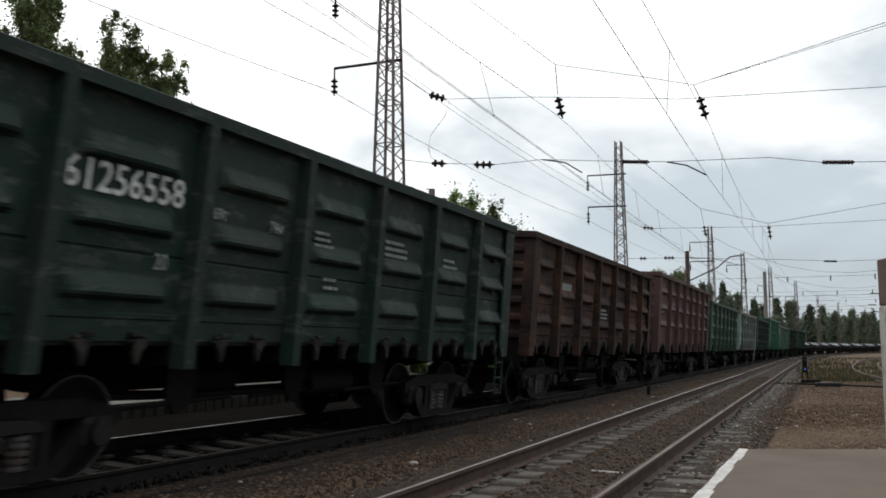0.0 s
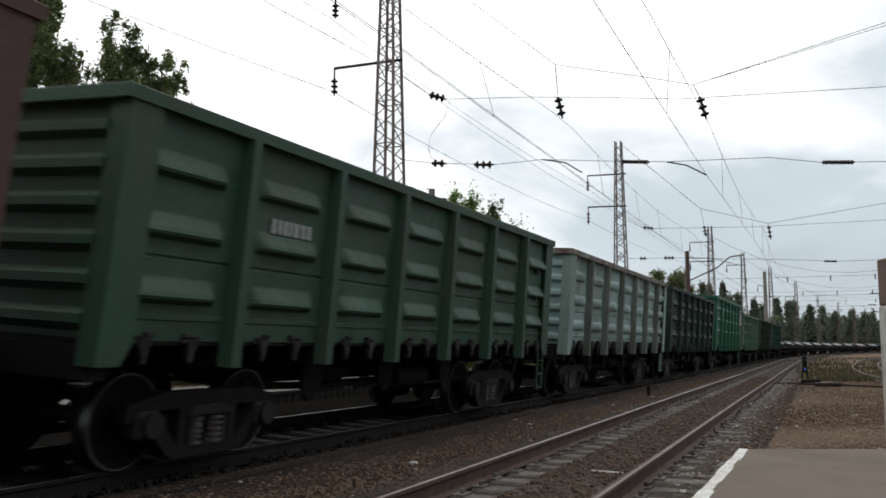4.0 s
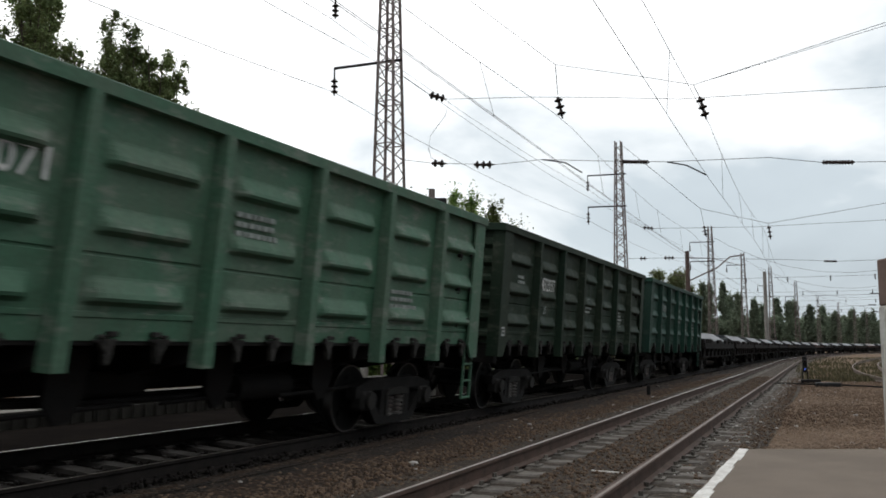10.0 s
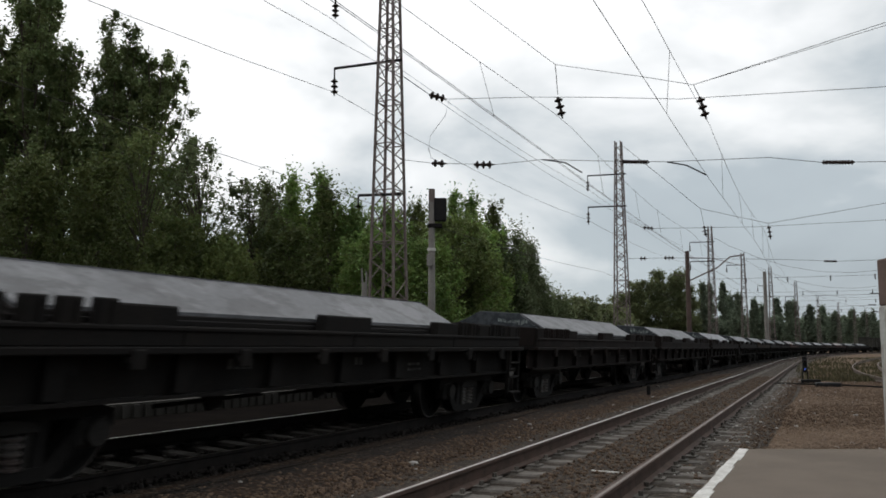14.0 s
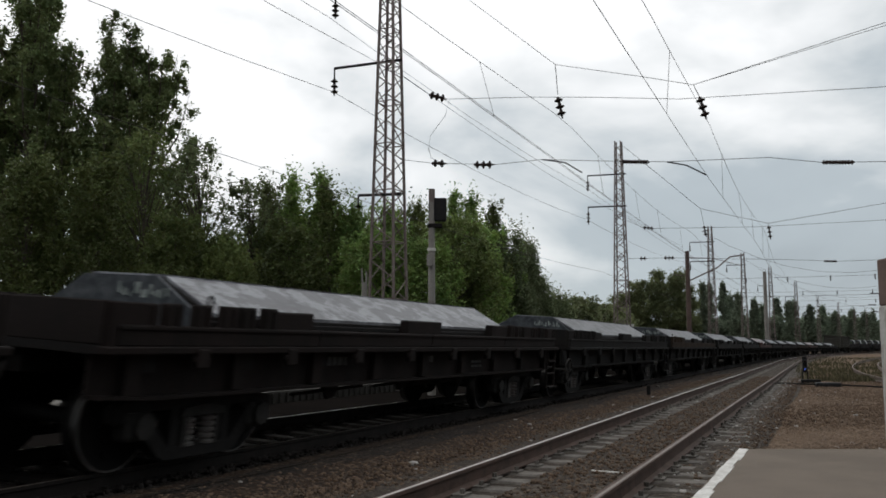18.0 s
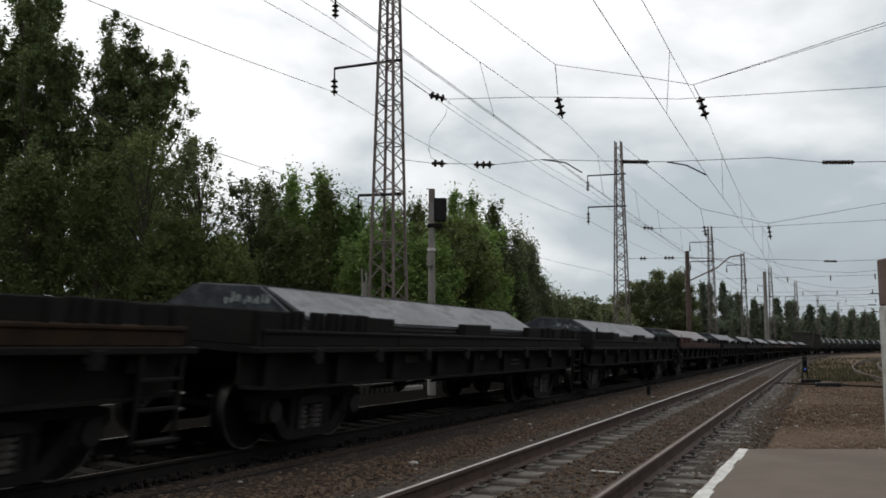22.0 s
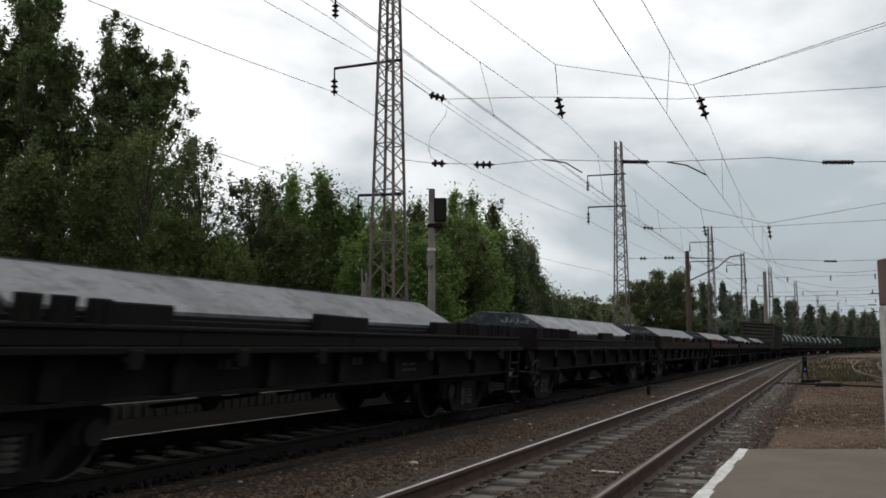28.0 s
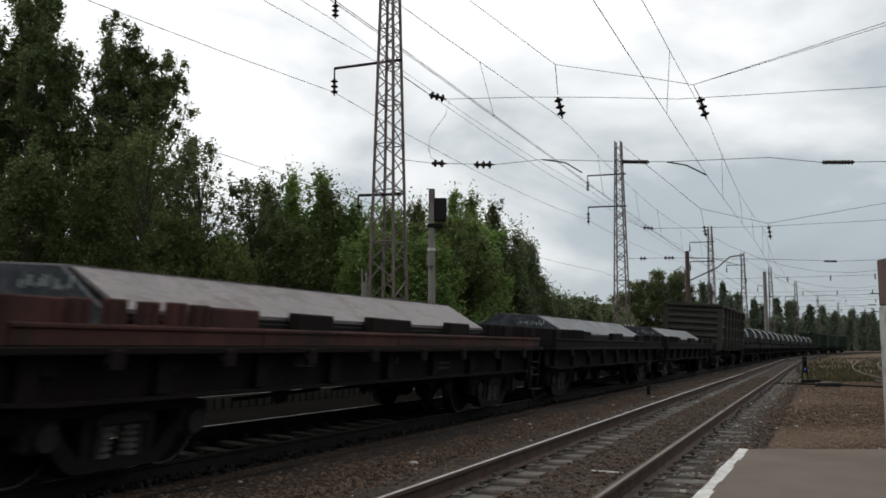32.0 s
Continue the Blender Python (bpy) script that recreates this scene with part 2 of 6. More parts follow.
M_PLATE_RED = mat("brownish_steel_plate", (0.172, 0.15, 0.148), 0.55, 0.1, (0.241, 0.215, 0.211), 1.2, 12, 0.7, 0.1, scuff=(0.112, 0.086, 0.0817), worn=0.6, edge=0.5)
M_PLATE_END = mat("plate_end_steel", (0.035, 0.04, 0.046), 0.6, 0.1, (0.11, 0.115, 0.12), 5, 20, 0.6, 0.1)
M_COIL = mat("coil_steel", (0.25, 0.255, 0.25), 0.45, 0.3, (0.13, 0.12, 0.11), 3, 20, 0.6, 0.1)
M_CHALK = mat("white_stencil_paint", (0.62, 0.63, 0.61), 0.85, 0, (0.36, 0.37, 0.36), 9, 50, 0.7, 0.1)
M_CHALK_DIM = mat("faded_stencil_paint", (0.30, 0.33, 0.31), 0.85, 0, (0.15, 0.17, 0.16), 9, 50, 0.7, 0.1)
M_PATCH = mat("dark_repair_patch", (0.035, 0.035, 0.033), 0.8, 0, (0.06, 0.05, 0.045), 3, 30, 0.5, 0.1)
M_LOGO_PANEL = mat("pale_logo_ground", (0.42, 0.36, 0.35), 0.8, 0, (0.30, 0.25, 0.24), 4, 40, 0.6, 0.1)
M_LOGO_BLUE = mat("blue_logo_paint", (0.03, 0.06, 0.17), 0.7, 0, None, 5, 40, 0.4, 0.1)
M_BARK = mat("dark_bark", (0.085, 0.07, 0.055), 0.95, 0, (0.05, 0.042, 0.035), 4, 30, 0.6, 0.6, streak=4)
M_LEAF_POPLAR = leaf_mat("poplar_leaf", (0.157, 0.2, 0.0787), (0.101, 0.141, 0.056))
M_LEAF_OLIVE = leaf_mat("olive_leaf", (0.117, 0.149, 0.045), (0.0827, 0.109, 0.0359))
M_LEAF_GREEN = leaf_mat("fresh_leaf", (0.194, 0.293, 0.0769), (0.136, 0.213, 0.0629))
M_LEAF_WILLOW = leaf_mat("willow_leaf", (0.151, 0.187, 0.0906), (0.112, 0.142, 0.0669))
# greyer leaf for the distant trees: haze is put into its colour
M_LEAF_HAZED = leaf_mat("hazed_leaf", (0.167, 0.206, 0.14), (0.127, 0.164, 0.11))
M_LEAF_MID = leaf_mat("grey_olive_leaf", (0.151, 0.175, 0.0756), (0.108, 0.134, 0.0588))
M_STAINED_POST = mat("stained_pale_post", (0.14, 0.16, 0.14), 0.7, 0, (0.075, 0.075, 0.06), 2.0, 25, 0.8, 0.15, streak=3)
M_RUSTY_RIM = mat("rust_stained_rim", (0.20, 0.21, 0.19), 0.75, 0, (0.09, 0.05, 0.035), 2.5, 25, 0.9, 0.2)
M_FAINT = mat("faint_stencil_paint", (0.075, 0.075, 0.07), 0.85, 0, (0.03, 0.03, 0.03), 9, 50, 0.7, 0.1)


# ---- mesh building ----
class Shape:
    """Collects corners and faces; made() turns them into a mesh."""

    def __init__(self):
        self.v, self.f, self.mi, self.cur, self.smooth = [], [], [], 0, []

    def add(self, verts, faces, smooth=False):
        k = len(self.v)
        self.v += [tuple(p) for p in verts]
        for f in faces:
            self.f.append([k + i for i in f])
            self.mi.append(self.cur)
            self.smooth.append(smooth)
        return self

    def box(self, x0, x1, y0, y1, z0, z1, ch=0.0):
        if ch <= 0:
            vs = [(x, y, z) for z in (z0, z1) for x, y in ((x0, y0), (x1, y0), (x1, y1), (x0, y1))]
            return self.add(vs, [(3, 2, 1, 0), (4, 5, 6, 7), (0, 1, 5, 4), (1, 2, 6, 5), (2, 3, 7, 6), (3, 0, 4, 7)])
        c = ch
        ring = lambda i, z: [(x0 + i, y0 + c, z), (x0 + c, y0 + i, z), (x1 - c, y0 + i, z), (x1 - i, y0 + c, z), (x1 - i, y1 - c, z), (x1 - c, y1 - i, z), (x0 + c, y1 - i, z), (x0 + i, y1 - c, z)]
        inner = lambda z: [(x0 + c, y0 + c, z)] * 0 + ring(c * 0.7, z)
        vs = inner(z0) + ring(0, z0 + c) + ring(0, z1 - c) + inner(z1)
        fs = [tuple(range(7, -1, -1)), tuple(range(24, 32))]
        for a in (0, 8, 16):
            fs += [(a + i, a + (i + 1) % 8, a + 8 + (i + 1) % 8, a + 8 + i) for i in range(8)]
        return self.add(vs, fs)

    def hexa(self, p):
        """A block from eight corners: four below, four above, both counter-clockwise."""
        return self.add(p, [(3, 2, 1, 0), (4, 5, 6, 7), (0, 1, 5, 4), (1, 2, 6, 5), (2, 3, 7, 6), (3, 0, 4, 7)])

    def extrude_y(self, outline, y0, y1):
        """An outline of (x, z), counter-clockwise seen from -y, made solid between y0 and y1."""
        n = len(outline)
        vs = [(x, y0, z) for x, z in outline] + [(x, y1, z) for x, z in outline]
        return self.add(vs, [tuple(range(n)), tuple(range(2 * n - 1, n - 1, -1))] + [((i + 1) % n, i, n + i, n + (i + 1) % n) for i in range(n)])

    def extrude_x(self, outline, x0, x1):
        """An outline of (y, z), counter-clockwise seen from +x, made solid between x0 and x1."""
        n = len(outline)
        vs = [(x0, y, z) for y, z in outline] + [(x1, y, z) for y, z in outline]
        return self.add(vs, [tuple(range(n - 1, -1, -1)), tuple(range(n, 2 * n))] + [(i, (i + 1) % n, n + (i + 1) % n, n + i) for i in range(n)])

    def rod(self, a, b, r0, r1=None, n=6, cap=True):
        a, b = Vector(a), Vector(b)
        r1 = r0 if r1 is None else r1
        d = (b - a).normalized()
        u = d.cross(Vector((0, 0, 1)) if abs(d.z) < 0.9 else Vector((1, 0, 0))).normalized()
        w = d.cross(u)
        ring = lambda c, r: [c + u * r * math.cos(2 * math.pi * i / n) + w * r * math.sin(2 * math.pi * i / n) for i in range(n)]
        vs = ring(a, r0) + ring(b, r1)
        fs = [((i + 1) % n, i, n + i, n + (i + 1) % n) for i in range(n)]
        self.add(vs, fs, n > 6)
        if cap:
            self.add(vs[:n], [tuple(range(n))])
            self.add(vs[n:], [tuple(range(n - 1, -1, -1))])
        return self

    def tube(self, pts, r, n=5):
        pts = [Vector(p) for p in pts]
        vs, fs = [], []
        for i, p in enumerate(pts):
            d = (pts[min(i + 1, len(pts) - 1)] - pts[max(i - 1, 0)]).normalized()
            u = d.cross(Vector((0, 0, 1)) if abs(d.z) < 0.95 else Vector((1, 0, 0))).normalized()
            w = d.cross(u)
            vs += [p + u * r * math.cos(2 * math.pi * k / n) + w * r * math.sin(2 * math.pi * k / n) for k in range(n)]
            if i:
                fs += [((i - 1) * n + (k + 1) % n, (i - 1) * n + k, i * n + k, i * n + (k + 1) % n) for k in range(n)]
        return self.add(vs, fs, True)

    def disc_y(self, x, z, y0, y1, r, n=20, r1=None):
        return self.rod((x, y0, z), (x, y1, z), r, r1, n)

    def made(self, name, *mats):
        me = bpy.data.meshes.new(name)
        me.from_pydata(self.v, [], self.f)
        for m in mats:
            me.materials.append(m)
        me.polygons.foreach_set("material_index", self.mi)
        me.polygons.foreach_set("use_smooth", self.smooth)
        me.update()
        return me


def put(name, mesh, parent=None, at=(0, 0, 0), label="", material=None, turn=None):
    ob = new(name, mesh)
    ob.parent = parent
    ob.matrix_basis = Matrix.Translation(at) @ (turn or Matrix())
    if material:
        ob.material_slots[0].link = "OBJECT"
        ob.material_slots[0].material = material
    if label:
        tagged(ob, label)
    return ob


def part(name, shape, material, parent, label="", at=(0, 0, 0)):
    return put(name, shape.made(name, material), parent, at, label)


def thing(name, label, category, group="", at=None):
    ob = new(name)
    ob.empty_display_size = 0.3
    if at is not None:
        ob.matrix_basis = at
    return tagged(ob, label, category, group)


def structure(name, mesh, label, category=""):
    return tagged(new(name, mesh), label, category, "", "structure")


def lettering(text, height, material, parent, x, z, y, name="lettering", width=None, label=""):
    """Flat letters on a side that faces -y; x, z: the left lower corner."""
    c = bpy.data.curves.new("letters", "FONT")
    c.body, c.size, c.offset, c.resolution_u = text, 1.0, 0.012, 2
    ob = bpy.data.objects.new("letters", c)
    scene.collection.objects.link(ob)
    me = bpy.data.meshes.new_from_object(ob.evaluated_get(bpy.context.evaluated_depsgraph_get()))
    bpy.data.objects.remove(ob)
    co = np.array([v.co for v in me.vertices])
    lo, hi = co.min(0), co.max(0)
    k = height / (hi[1] - lo[1])
    kx = width / (hi[0] - lo[0]) if width else k * 0.85
    me.transform(Matrix.Diagonal((kx, k, 1, 1)) @ Matrix.Translation((-lo[0], -lo[1], 0)))
    me.materials.clear()
    me.materials.append(material)
    return put(name, me, parent, (x, y, z), label, turn=pose(0, 0, 0, 90, 0, 0))


# ---- the railway's plan ----
CANT = 0.07                        # the goods line leans into its curve, to the right, about its far rail
DROP = 1.52 * math.sin(CANT)       # how far its near rail lies below the far one
PSI = 0.4198                       # heading of the straight, from +Y towards +X
S_AXIS = np.arange(-420.0, 760.0, 1.0)
_k = np.interp(S_AXIS, [-420, 60, 120, 200, 760], [1.5e-5, 1.5e-5, 0.0010, 0.0020, 0.0020])
_th = np.concatenate([[0], np.cumsum((_k[1:] + _k[:-1]) / 2)])
_th += PSI - np.interp(0, S_AXIS, _th)
_x = np.concatenate([[0], np.cumsum((np.sin(_th[1:]) + np.sin(_th[:-1])) / 2)])
_y = np.concatenate([[0], np.cumsum((np.cos(_th[1:]) + np.cos(_th[:-1])) / 2)])
_x += -7.2496 * math.cos(PSI) - np.interp(0, S_AXIS, _x)
_y += 7.2496 * math.sin(PSI) - np.interp(0, S_AXIS, _y)


def along(s, off=0.0, z=0.0):
    """A point s metres along the goods line, off metres to its right."""
    t = np.interp(s, S_AXIS, _th)
    return Vector((np.interp(s, S_AXIS, _x) + off * math.cos(t), np.interp(s, S_AXIS, _y) - off * math.sin(t), z))


def heading(s):
    return float(np.interp(s, S_AXIS, _th))


def near_offset(s):
    """Where the near track runs, to the right of the goods line."""
    return float(np.interp(s, [-420, 20, 35, 57, 90, 760], [4.877 + 0.0177 * 420, 4.523, 4.31, 3.93, 3.4, 3.4]))


def ribbon(name, rows, sections, material, label, category):
    """A strip along the line: for each s, sections of (offset, height)."""
    vs, fs = [], []
    for i, s in enumerate(rows):
        sec = sections(s)
        vs += [along(s, o, z) for o, z in sec]
        n = len(sec)
        if i:
            fs += [((i - 1) * n + j, (i - 1) * n + j + 1, i * n + j + 1, i * n + j) for j in range(n - 1)]
    me = bpy.data.meshes.new(name)
    me.from_pydata(vs, [], fs)
    me.materials.append(material)
    me.update()
    return structure(name, me, label, category)


ROWS = [-400, -200, -100, -60] + list(range(-40, 80, 2)) + list(range(80, 480, 8))


# ---- ground ----
def build_ground():
    sh = Shape()
    xs = [-2600, -600, -200, -80] + [i * 4.0 for i in range(-15, 40)] + [200, 400, 900, 2600]
    ys = [-2600, -600, -200, -60] + [i * 4.0 for i in range(-8, 40)] + [200, 320, 600, 1200, 3600]
    vs = [(x, y, -0.46 if -5.5 < x * math.cos(PSI) - y * math.sin(PSI) + 7.25 < 3.0 and y < 90 else -0.30 + 0.05 * noise.noise((x * 0.13, y * 0.13, 0)) if -60 <= x <= 160 and -40 <= y <= 160 else -0.30) for y in ys for x in xs]
    n = len(xs)
    fs = [(j * n + i, j * n + i + 1, (j + 1) * n + i + 1, (j + 1) * n + i) for j in range(len(ys) - 1) for i in range(n - 1)]
    sh.add(vs, fs, True)
    structure("ground", sh.made("ground", M_GROUND), "brown trodden dirt and gravel yard", "ground")
    ribbon("ballast_bed", ROWS, lambda s: [(-5.1, -0.24), (-2.6, -0.24), (-1.7, -0.21), (-0.9, -0.235), (0.6, -0.325), (1.1, -0.315), (1.6 + 0.12 * math.sin(s * 0.9) + 0.07 * math.sin(s * 2.3), -0.235)], M_BALLAST_SHADED, "shade-black stone ballast under the goods line", "ballast")
    ribbon("ballast_bed", ROWS, lambda s: [(1.3, -0.237), (2.0, -0.25), (2.7, -0.27), (near_offset(s) - 1.7, -0.27)], M_BALLAST, "brown stone ballast between the two tracks", "ballast")
    def near_bed(s):
        n, r = near_offset(s), 0.010 * math.sin(s * 2.9) + 0.008 * math.sin(s * 5.3 + 1)
        return [(n - 1.75, -0.262), (n - 1.35, -0.232 + r), (n - 0.98, -0.226 + r), (n - 0.92, -0.262), (n + 0.98, -0.262), (n + 1.14 + r, -0.238 - r), (n + 1.35, -0.246), (n + 1.6, -0.265), (n + 1.95, -0.36)]
    ribbon("ballast_bed", [k * 0.5 for k in range(-40, 90)] + list(range(45, 480, 5)), near_bed, M_BALLAST_GREY, "grey stone ballast under the empty near track", "ballast")


build_ground()
# edge of the shadow put into the goods line's colour, fading to brown
M_BALLAST_MIX = stone_mat("half_shaded_ballast", ((0.00898, 0.00708, 0.00579), (0.0257, 0.0167, 0.011), (0.0354, 0.0219, 0.0136), (0.018, 0.0128, 0.00898), (0.0128, 0.00959, 0.00708), (0.0451, 0.0334, 0.0245)), 22, (0.00959, 0.00772, 0.00611), 1.6)
ribbon("ballast_bed", ROWS, lambda s: [(0.90, -0.30), (1.12, -0.262 + 0.012 * math.sin(s * 1.3)), (1.5, -0.24), (1.95 + 0.2 * math.sin(s * 0.7) + 0.1 * math.sin(s * 1.9), -0.2455)], M_BALLAST_MIX, "dirty half-shaded ballast along the goods line", "ballast")
ribbon("track_fill", ROWS, lambda s: [(near_offset(s) - 0.36, -0.26), (near_offset(s) - 0.26, -0.222), (near_offset(s) + 0.52, -0.222), (near_offset(s) + 0.66, -0.25)], M_BALLAST_GREY, "grey dirt that fills the near track between its rails", "ballast")

# rail profile: half widths at heights below the rail top
RAIL_SECTION = [(-0.036, -0.002), (-0.006, 0.0), (0.024, 0.0), (0.036, -0.003), (0.037, -0.03), (0.01, -0.045), (0.01, -0.145), (0.07, -0.165), (0.07, -0.18), (-0.07, -0.18), (-0.07, -0.165), (-0.01, -0.145), (-0.01, -0.045), (-0.037, -0.03)]


def build_rail(parent, offset_of, rows, name="rail", dz=0.0, dull=False, side_mat=None):
    vs, fs, mi = [], [], []
    n = len(RAIL_SECTION)
    for i, s in enumerate(rows):
        vs += [along(s, offset_of(s) + o, z + dz) for o, z in RAIL_SECTION]
        if i:
            for j in range(n):
                fs.append(((i - 1) * n + j, (i - 1) * n + (j + 1) % n, i * n + (j + 1) % n, i * n + j))
                mi.append(1 if j == 1 else 0)
    me = bpy.data.meshes.new(name)
    me.from_pydata(vs, [], fs)
    me.materials.append(side_mat or M_RAIL)
    me.materials.append(M_RAIL_DULL if dull else M_RAIL_TOP)
    me.polygons.foreach_set("material_index", mi)
    me.update()
    put(name, me, parent)


def sleeper_mesh(material):
    sh = Shape()
    sh.extrude_x([(-0.15, -0.2), (0.15, -0.2), (0.15, -0.04), (0.11, 0.0), (-0.11, 0.0), (-0.15, -0.04)], -1.35, 1.35)
    for x in (-0.76, 0.76):
        sh.box(x - 0.17, x + 0.17, -0.1, 0.1, -0.001, 0.02)
        for sx in (-0.12, 0.12):
            sh.rod((x + sx, 0, 0.018), (x + sx, 0, 0.06), 0.025, n=6)
    return sh.made("sleeper", material)


def build_track(label, offset_of, s0, s1, material, group, dz=0.0, lean=0.0):
    tr = tagged(new("railway_track"), label, "railway track", group, "structure")
    rows = [s for s in ROWS]
    for side_ in (-0.76, 0.76):
        # goods line: the wagons' shadow also dulls the near rail head's colour
        build_rail(tr, lambda s, q=side_: offset_of(s) + q, rows, dz=dz + -(0.76 + side_) * math.sin(lean), dull=side_ > 0, side_mat=M_RAIL if dz < 0 else M_RAIL_SHADED)
    me = sleeper_mesh(material)
    s = s0
    far = Shape()
    while s < s1:
        m = Matrix.Translation(along(s + random.uniform(-0.04, 0.04), offset_of(s) + random.uniform(-0.05, 0.05), -0.186 + dz - 0.76 * math.sin(lean) + random.uniform(-0.012, 0.006))) @ pose(0, 0, 0, 0, random.uniform(-0.5, 0.5) + math.degrees(lean), -math.degrees(heading(s)) + random.uniform(-1.8, 1.8))
        if s < s0 + 0.55 * 150:
            put("sleeper", me, tr, turn=m)
        else:
            vs = [m @ Vector(p) for p in ((-1.35, -0.14, -0.2), (1.35, -0.14, -0.2), (1.35, 0.14, -0.2), (-1.35, 0.14, -0.2), (-1.35, -0.12, 0), (1.35, -0.12, 0), (1.35, 0.12, 0), (-1.35, 0.12, 0))]
            far.hexa(vs)
        s += 0.55
    tagged(part("sleepers", far, material, tr), kind="stuff")
    return tr


build_track("goods line with dark rails on dark sleepers", lambda s: 0.0, -6, 330, M_DARK_SLEEPER, "tracks", 0.0, CANT)
build_track("empty near track with worn concrete sleepers", near_offset, -8, 330, M_SLEEPER, "tracks", -0.055)


def build_spur():
    """A rusty siding that swings in beyond the small signal."""
    tr = tagged(new("railway_siding"), "rusty unused siding curving through dirt", "railway track", "tracks", "structure")
    centre = []
    for i in range(30):
        u = i / 29
        centre.append((Vector((15.2, 27, 0)) * (1 - u) ** 2 + Vector((20.5, 52, 0)) * 2 * u * (1 - u) + Vector((60, 118, 0)) * u * u))
    for side_ in (0, 1.52):
        vs, fs = [], []
        n = len(RAIL_SECTION)
        for i, c in enumerate(centre):
            d = (centre[min(i + 1, 29)] - centre[max(i - 1, 0)]).normalized()
            right = Vector((d.y, -d.x, 0))
            vs += [c + right * (side_ + o) + Vector((0, 0, z - 0.1)) for o, z in RAIL_SECTION]
            if i:
                fs += [((i - 1) * n + j, (i - 1) * n + (j + 1) % n, i * n + (j + 1) % n, i * n + j) for j in range(n)]
        me = bpy.data.meshes.new("rail")
        me.from_pydata(vs, [], fs)
        me.materials.append(mat("dull_rust", (0.13, 0.10, 0.082), 0.8, 0.2, None, 3, 40, 0.5, 0.1))
        put("rail", me, tr)


build_spur()


# paler copy of the platform's concrete: its skylit top is put into colour
M_PAVING = mat("grey_platform_paving", (0.10, 0.095, 0.083), 0.9, 0, (0.065, 0.06, 0.053), 1.2, 40, 0.7, 0.3)


def build_platforms():
    ahead = Vector((math.sin(PSI), math.cos(PSI), 0))
    right = Vector((math.cos(PSI), -math.sin(PSI), 0))
    # the near platform ends just ahead of the eye
    top = 0.0
    edge = Vector((3.18, 9.58, 0))
    m = Matrix(((right.x, ahead.x, 0, edge.x), (right.y, ahead.y, 0, edge.y), (0, 0, 1, 0), (0, 0, 0, 1)))
    # the end is cut square to the eye's view
    cut = Vector((6.4, 9.55, 0)) - edge
    slope = cut.dot(ahead) / cut.dot(right)
    sh = Shape()
    sh.hexa([(0, -60, -0.45), (9, -60, -0.45), (9, 9 * slope, -0.45), (0, 0, -0.45), (0, -60, top), (9, -60, top), (9, 9 * slope, top), (0, 0, top)])
    ob = structure("platform", sh.made("platform", M_ASPHALT), "low asphalt platform with a worn white edge line", "platform")
    ob.matrix_basis = m
    sh = Shape()
    for i in range(60):
        y1 = -i * 0.5
        a, b = 0.01 + 0.008 * math.sin(i * 1.7), 0.105 + 0.012 * math.sin(i * 2.3)
        sh.hexa([(a, y1 - 0.5, top), (b, y1 - 0.5, top), (b, y1, top), (a, y1, top), (a, y1 - 0.5, top + 0.005), (b, y1 - 0.5, top + 0.005), (b, y1, top + 0.005), (a, y1, top + 0.005)])
    part("edge_line", sh, M_WHITE_LINE, ob, "worn white painted edge line")
    # the low platform across the goods line, with a ribbed precast face
    far = tagged(new("far_platform"), "low grey concrete platform with a ribbed face", "platform", "", "structure")
    sh = Shape()
    for i, s in enumerate(range(-60, 60, 6)):
        a, b, c, d = along(s, -5.0), along(s + 5.97, -5.0), along(s + 5.97, -8.6), along(s, -8.6)
        sh = Shape()
        up = Vector((0, 0, 0.03))
        dn = Vector((0, 0, -0.45))
        sh.hexa([a + dn, b + dn, c + dn, d + dn, a + up, b + up, c + up, d + up])
        slab = part("slab", sh, M_FAR_CONCRETE, far)
        hi = Vector((0, 0, 0.034))
        a1, b1 = along(s, -5.06), along(s + 5.97, -5.06)
        part("paving", Shape().hexa([a1 + up, b1 + up, c + up, d + up, a1 + hi, b1 + hi, c + hi, d + hi]), M_PAVING, slab)
        rb = Shape()
        for k in range(20):
            p, q = along(s + 0.05 + k * 0.3, -5.0), along(s + 0.2 + k * 0.3, -5.0)
            out = along(s, -4.94) - along(s, -5.0)
            rb.hexa([p + out + dn, q + out + dn, q + dn, p + dn, p + out, q + out, q, p])
        part("face_ribs", rb, M_FAR_CONCRETE, slab)


build_platforms()

# ---- goods wagons ----
L_BODY = 13.0      # body over the corner posts
LONG_ENDS = [-6.5, -4.4, -2.64, -0.88, 0.88, 2.64, 4.4, 6.5]      # where the panels meet; newer bodies have longer end panels
EVEN = [-6.5 + i * 13.0 / 7 for i in range(8)]
ends_long = True


def px(u):
    """The place along the body, u panels from its front end."""
    return float(np.interp(u, range(8), LONG_ENDS if ends_long else EVEN))


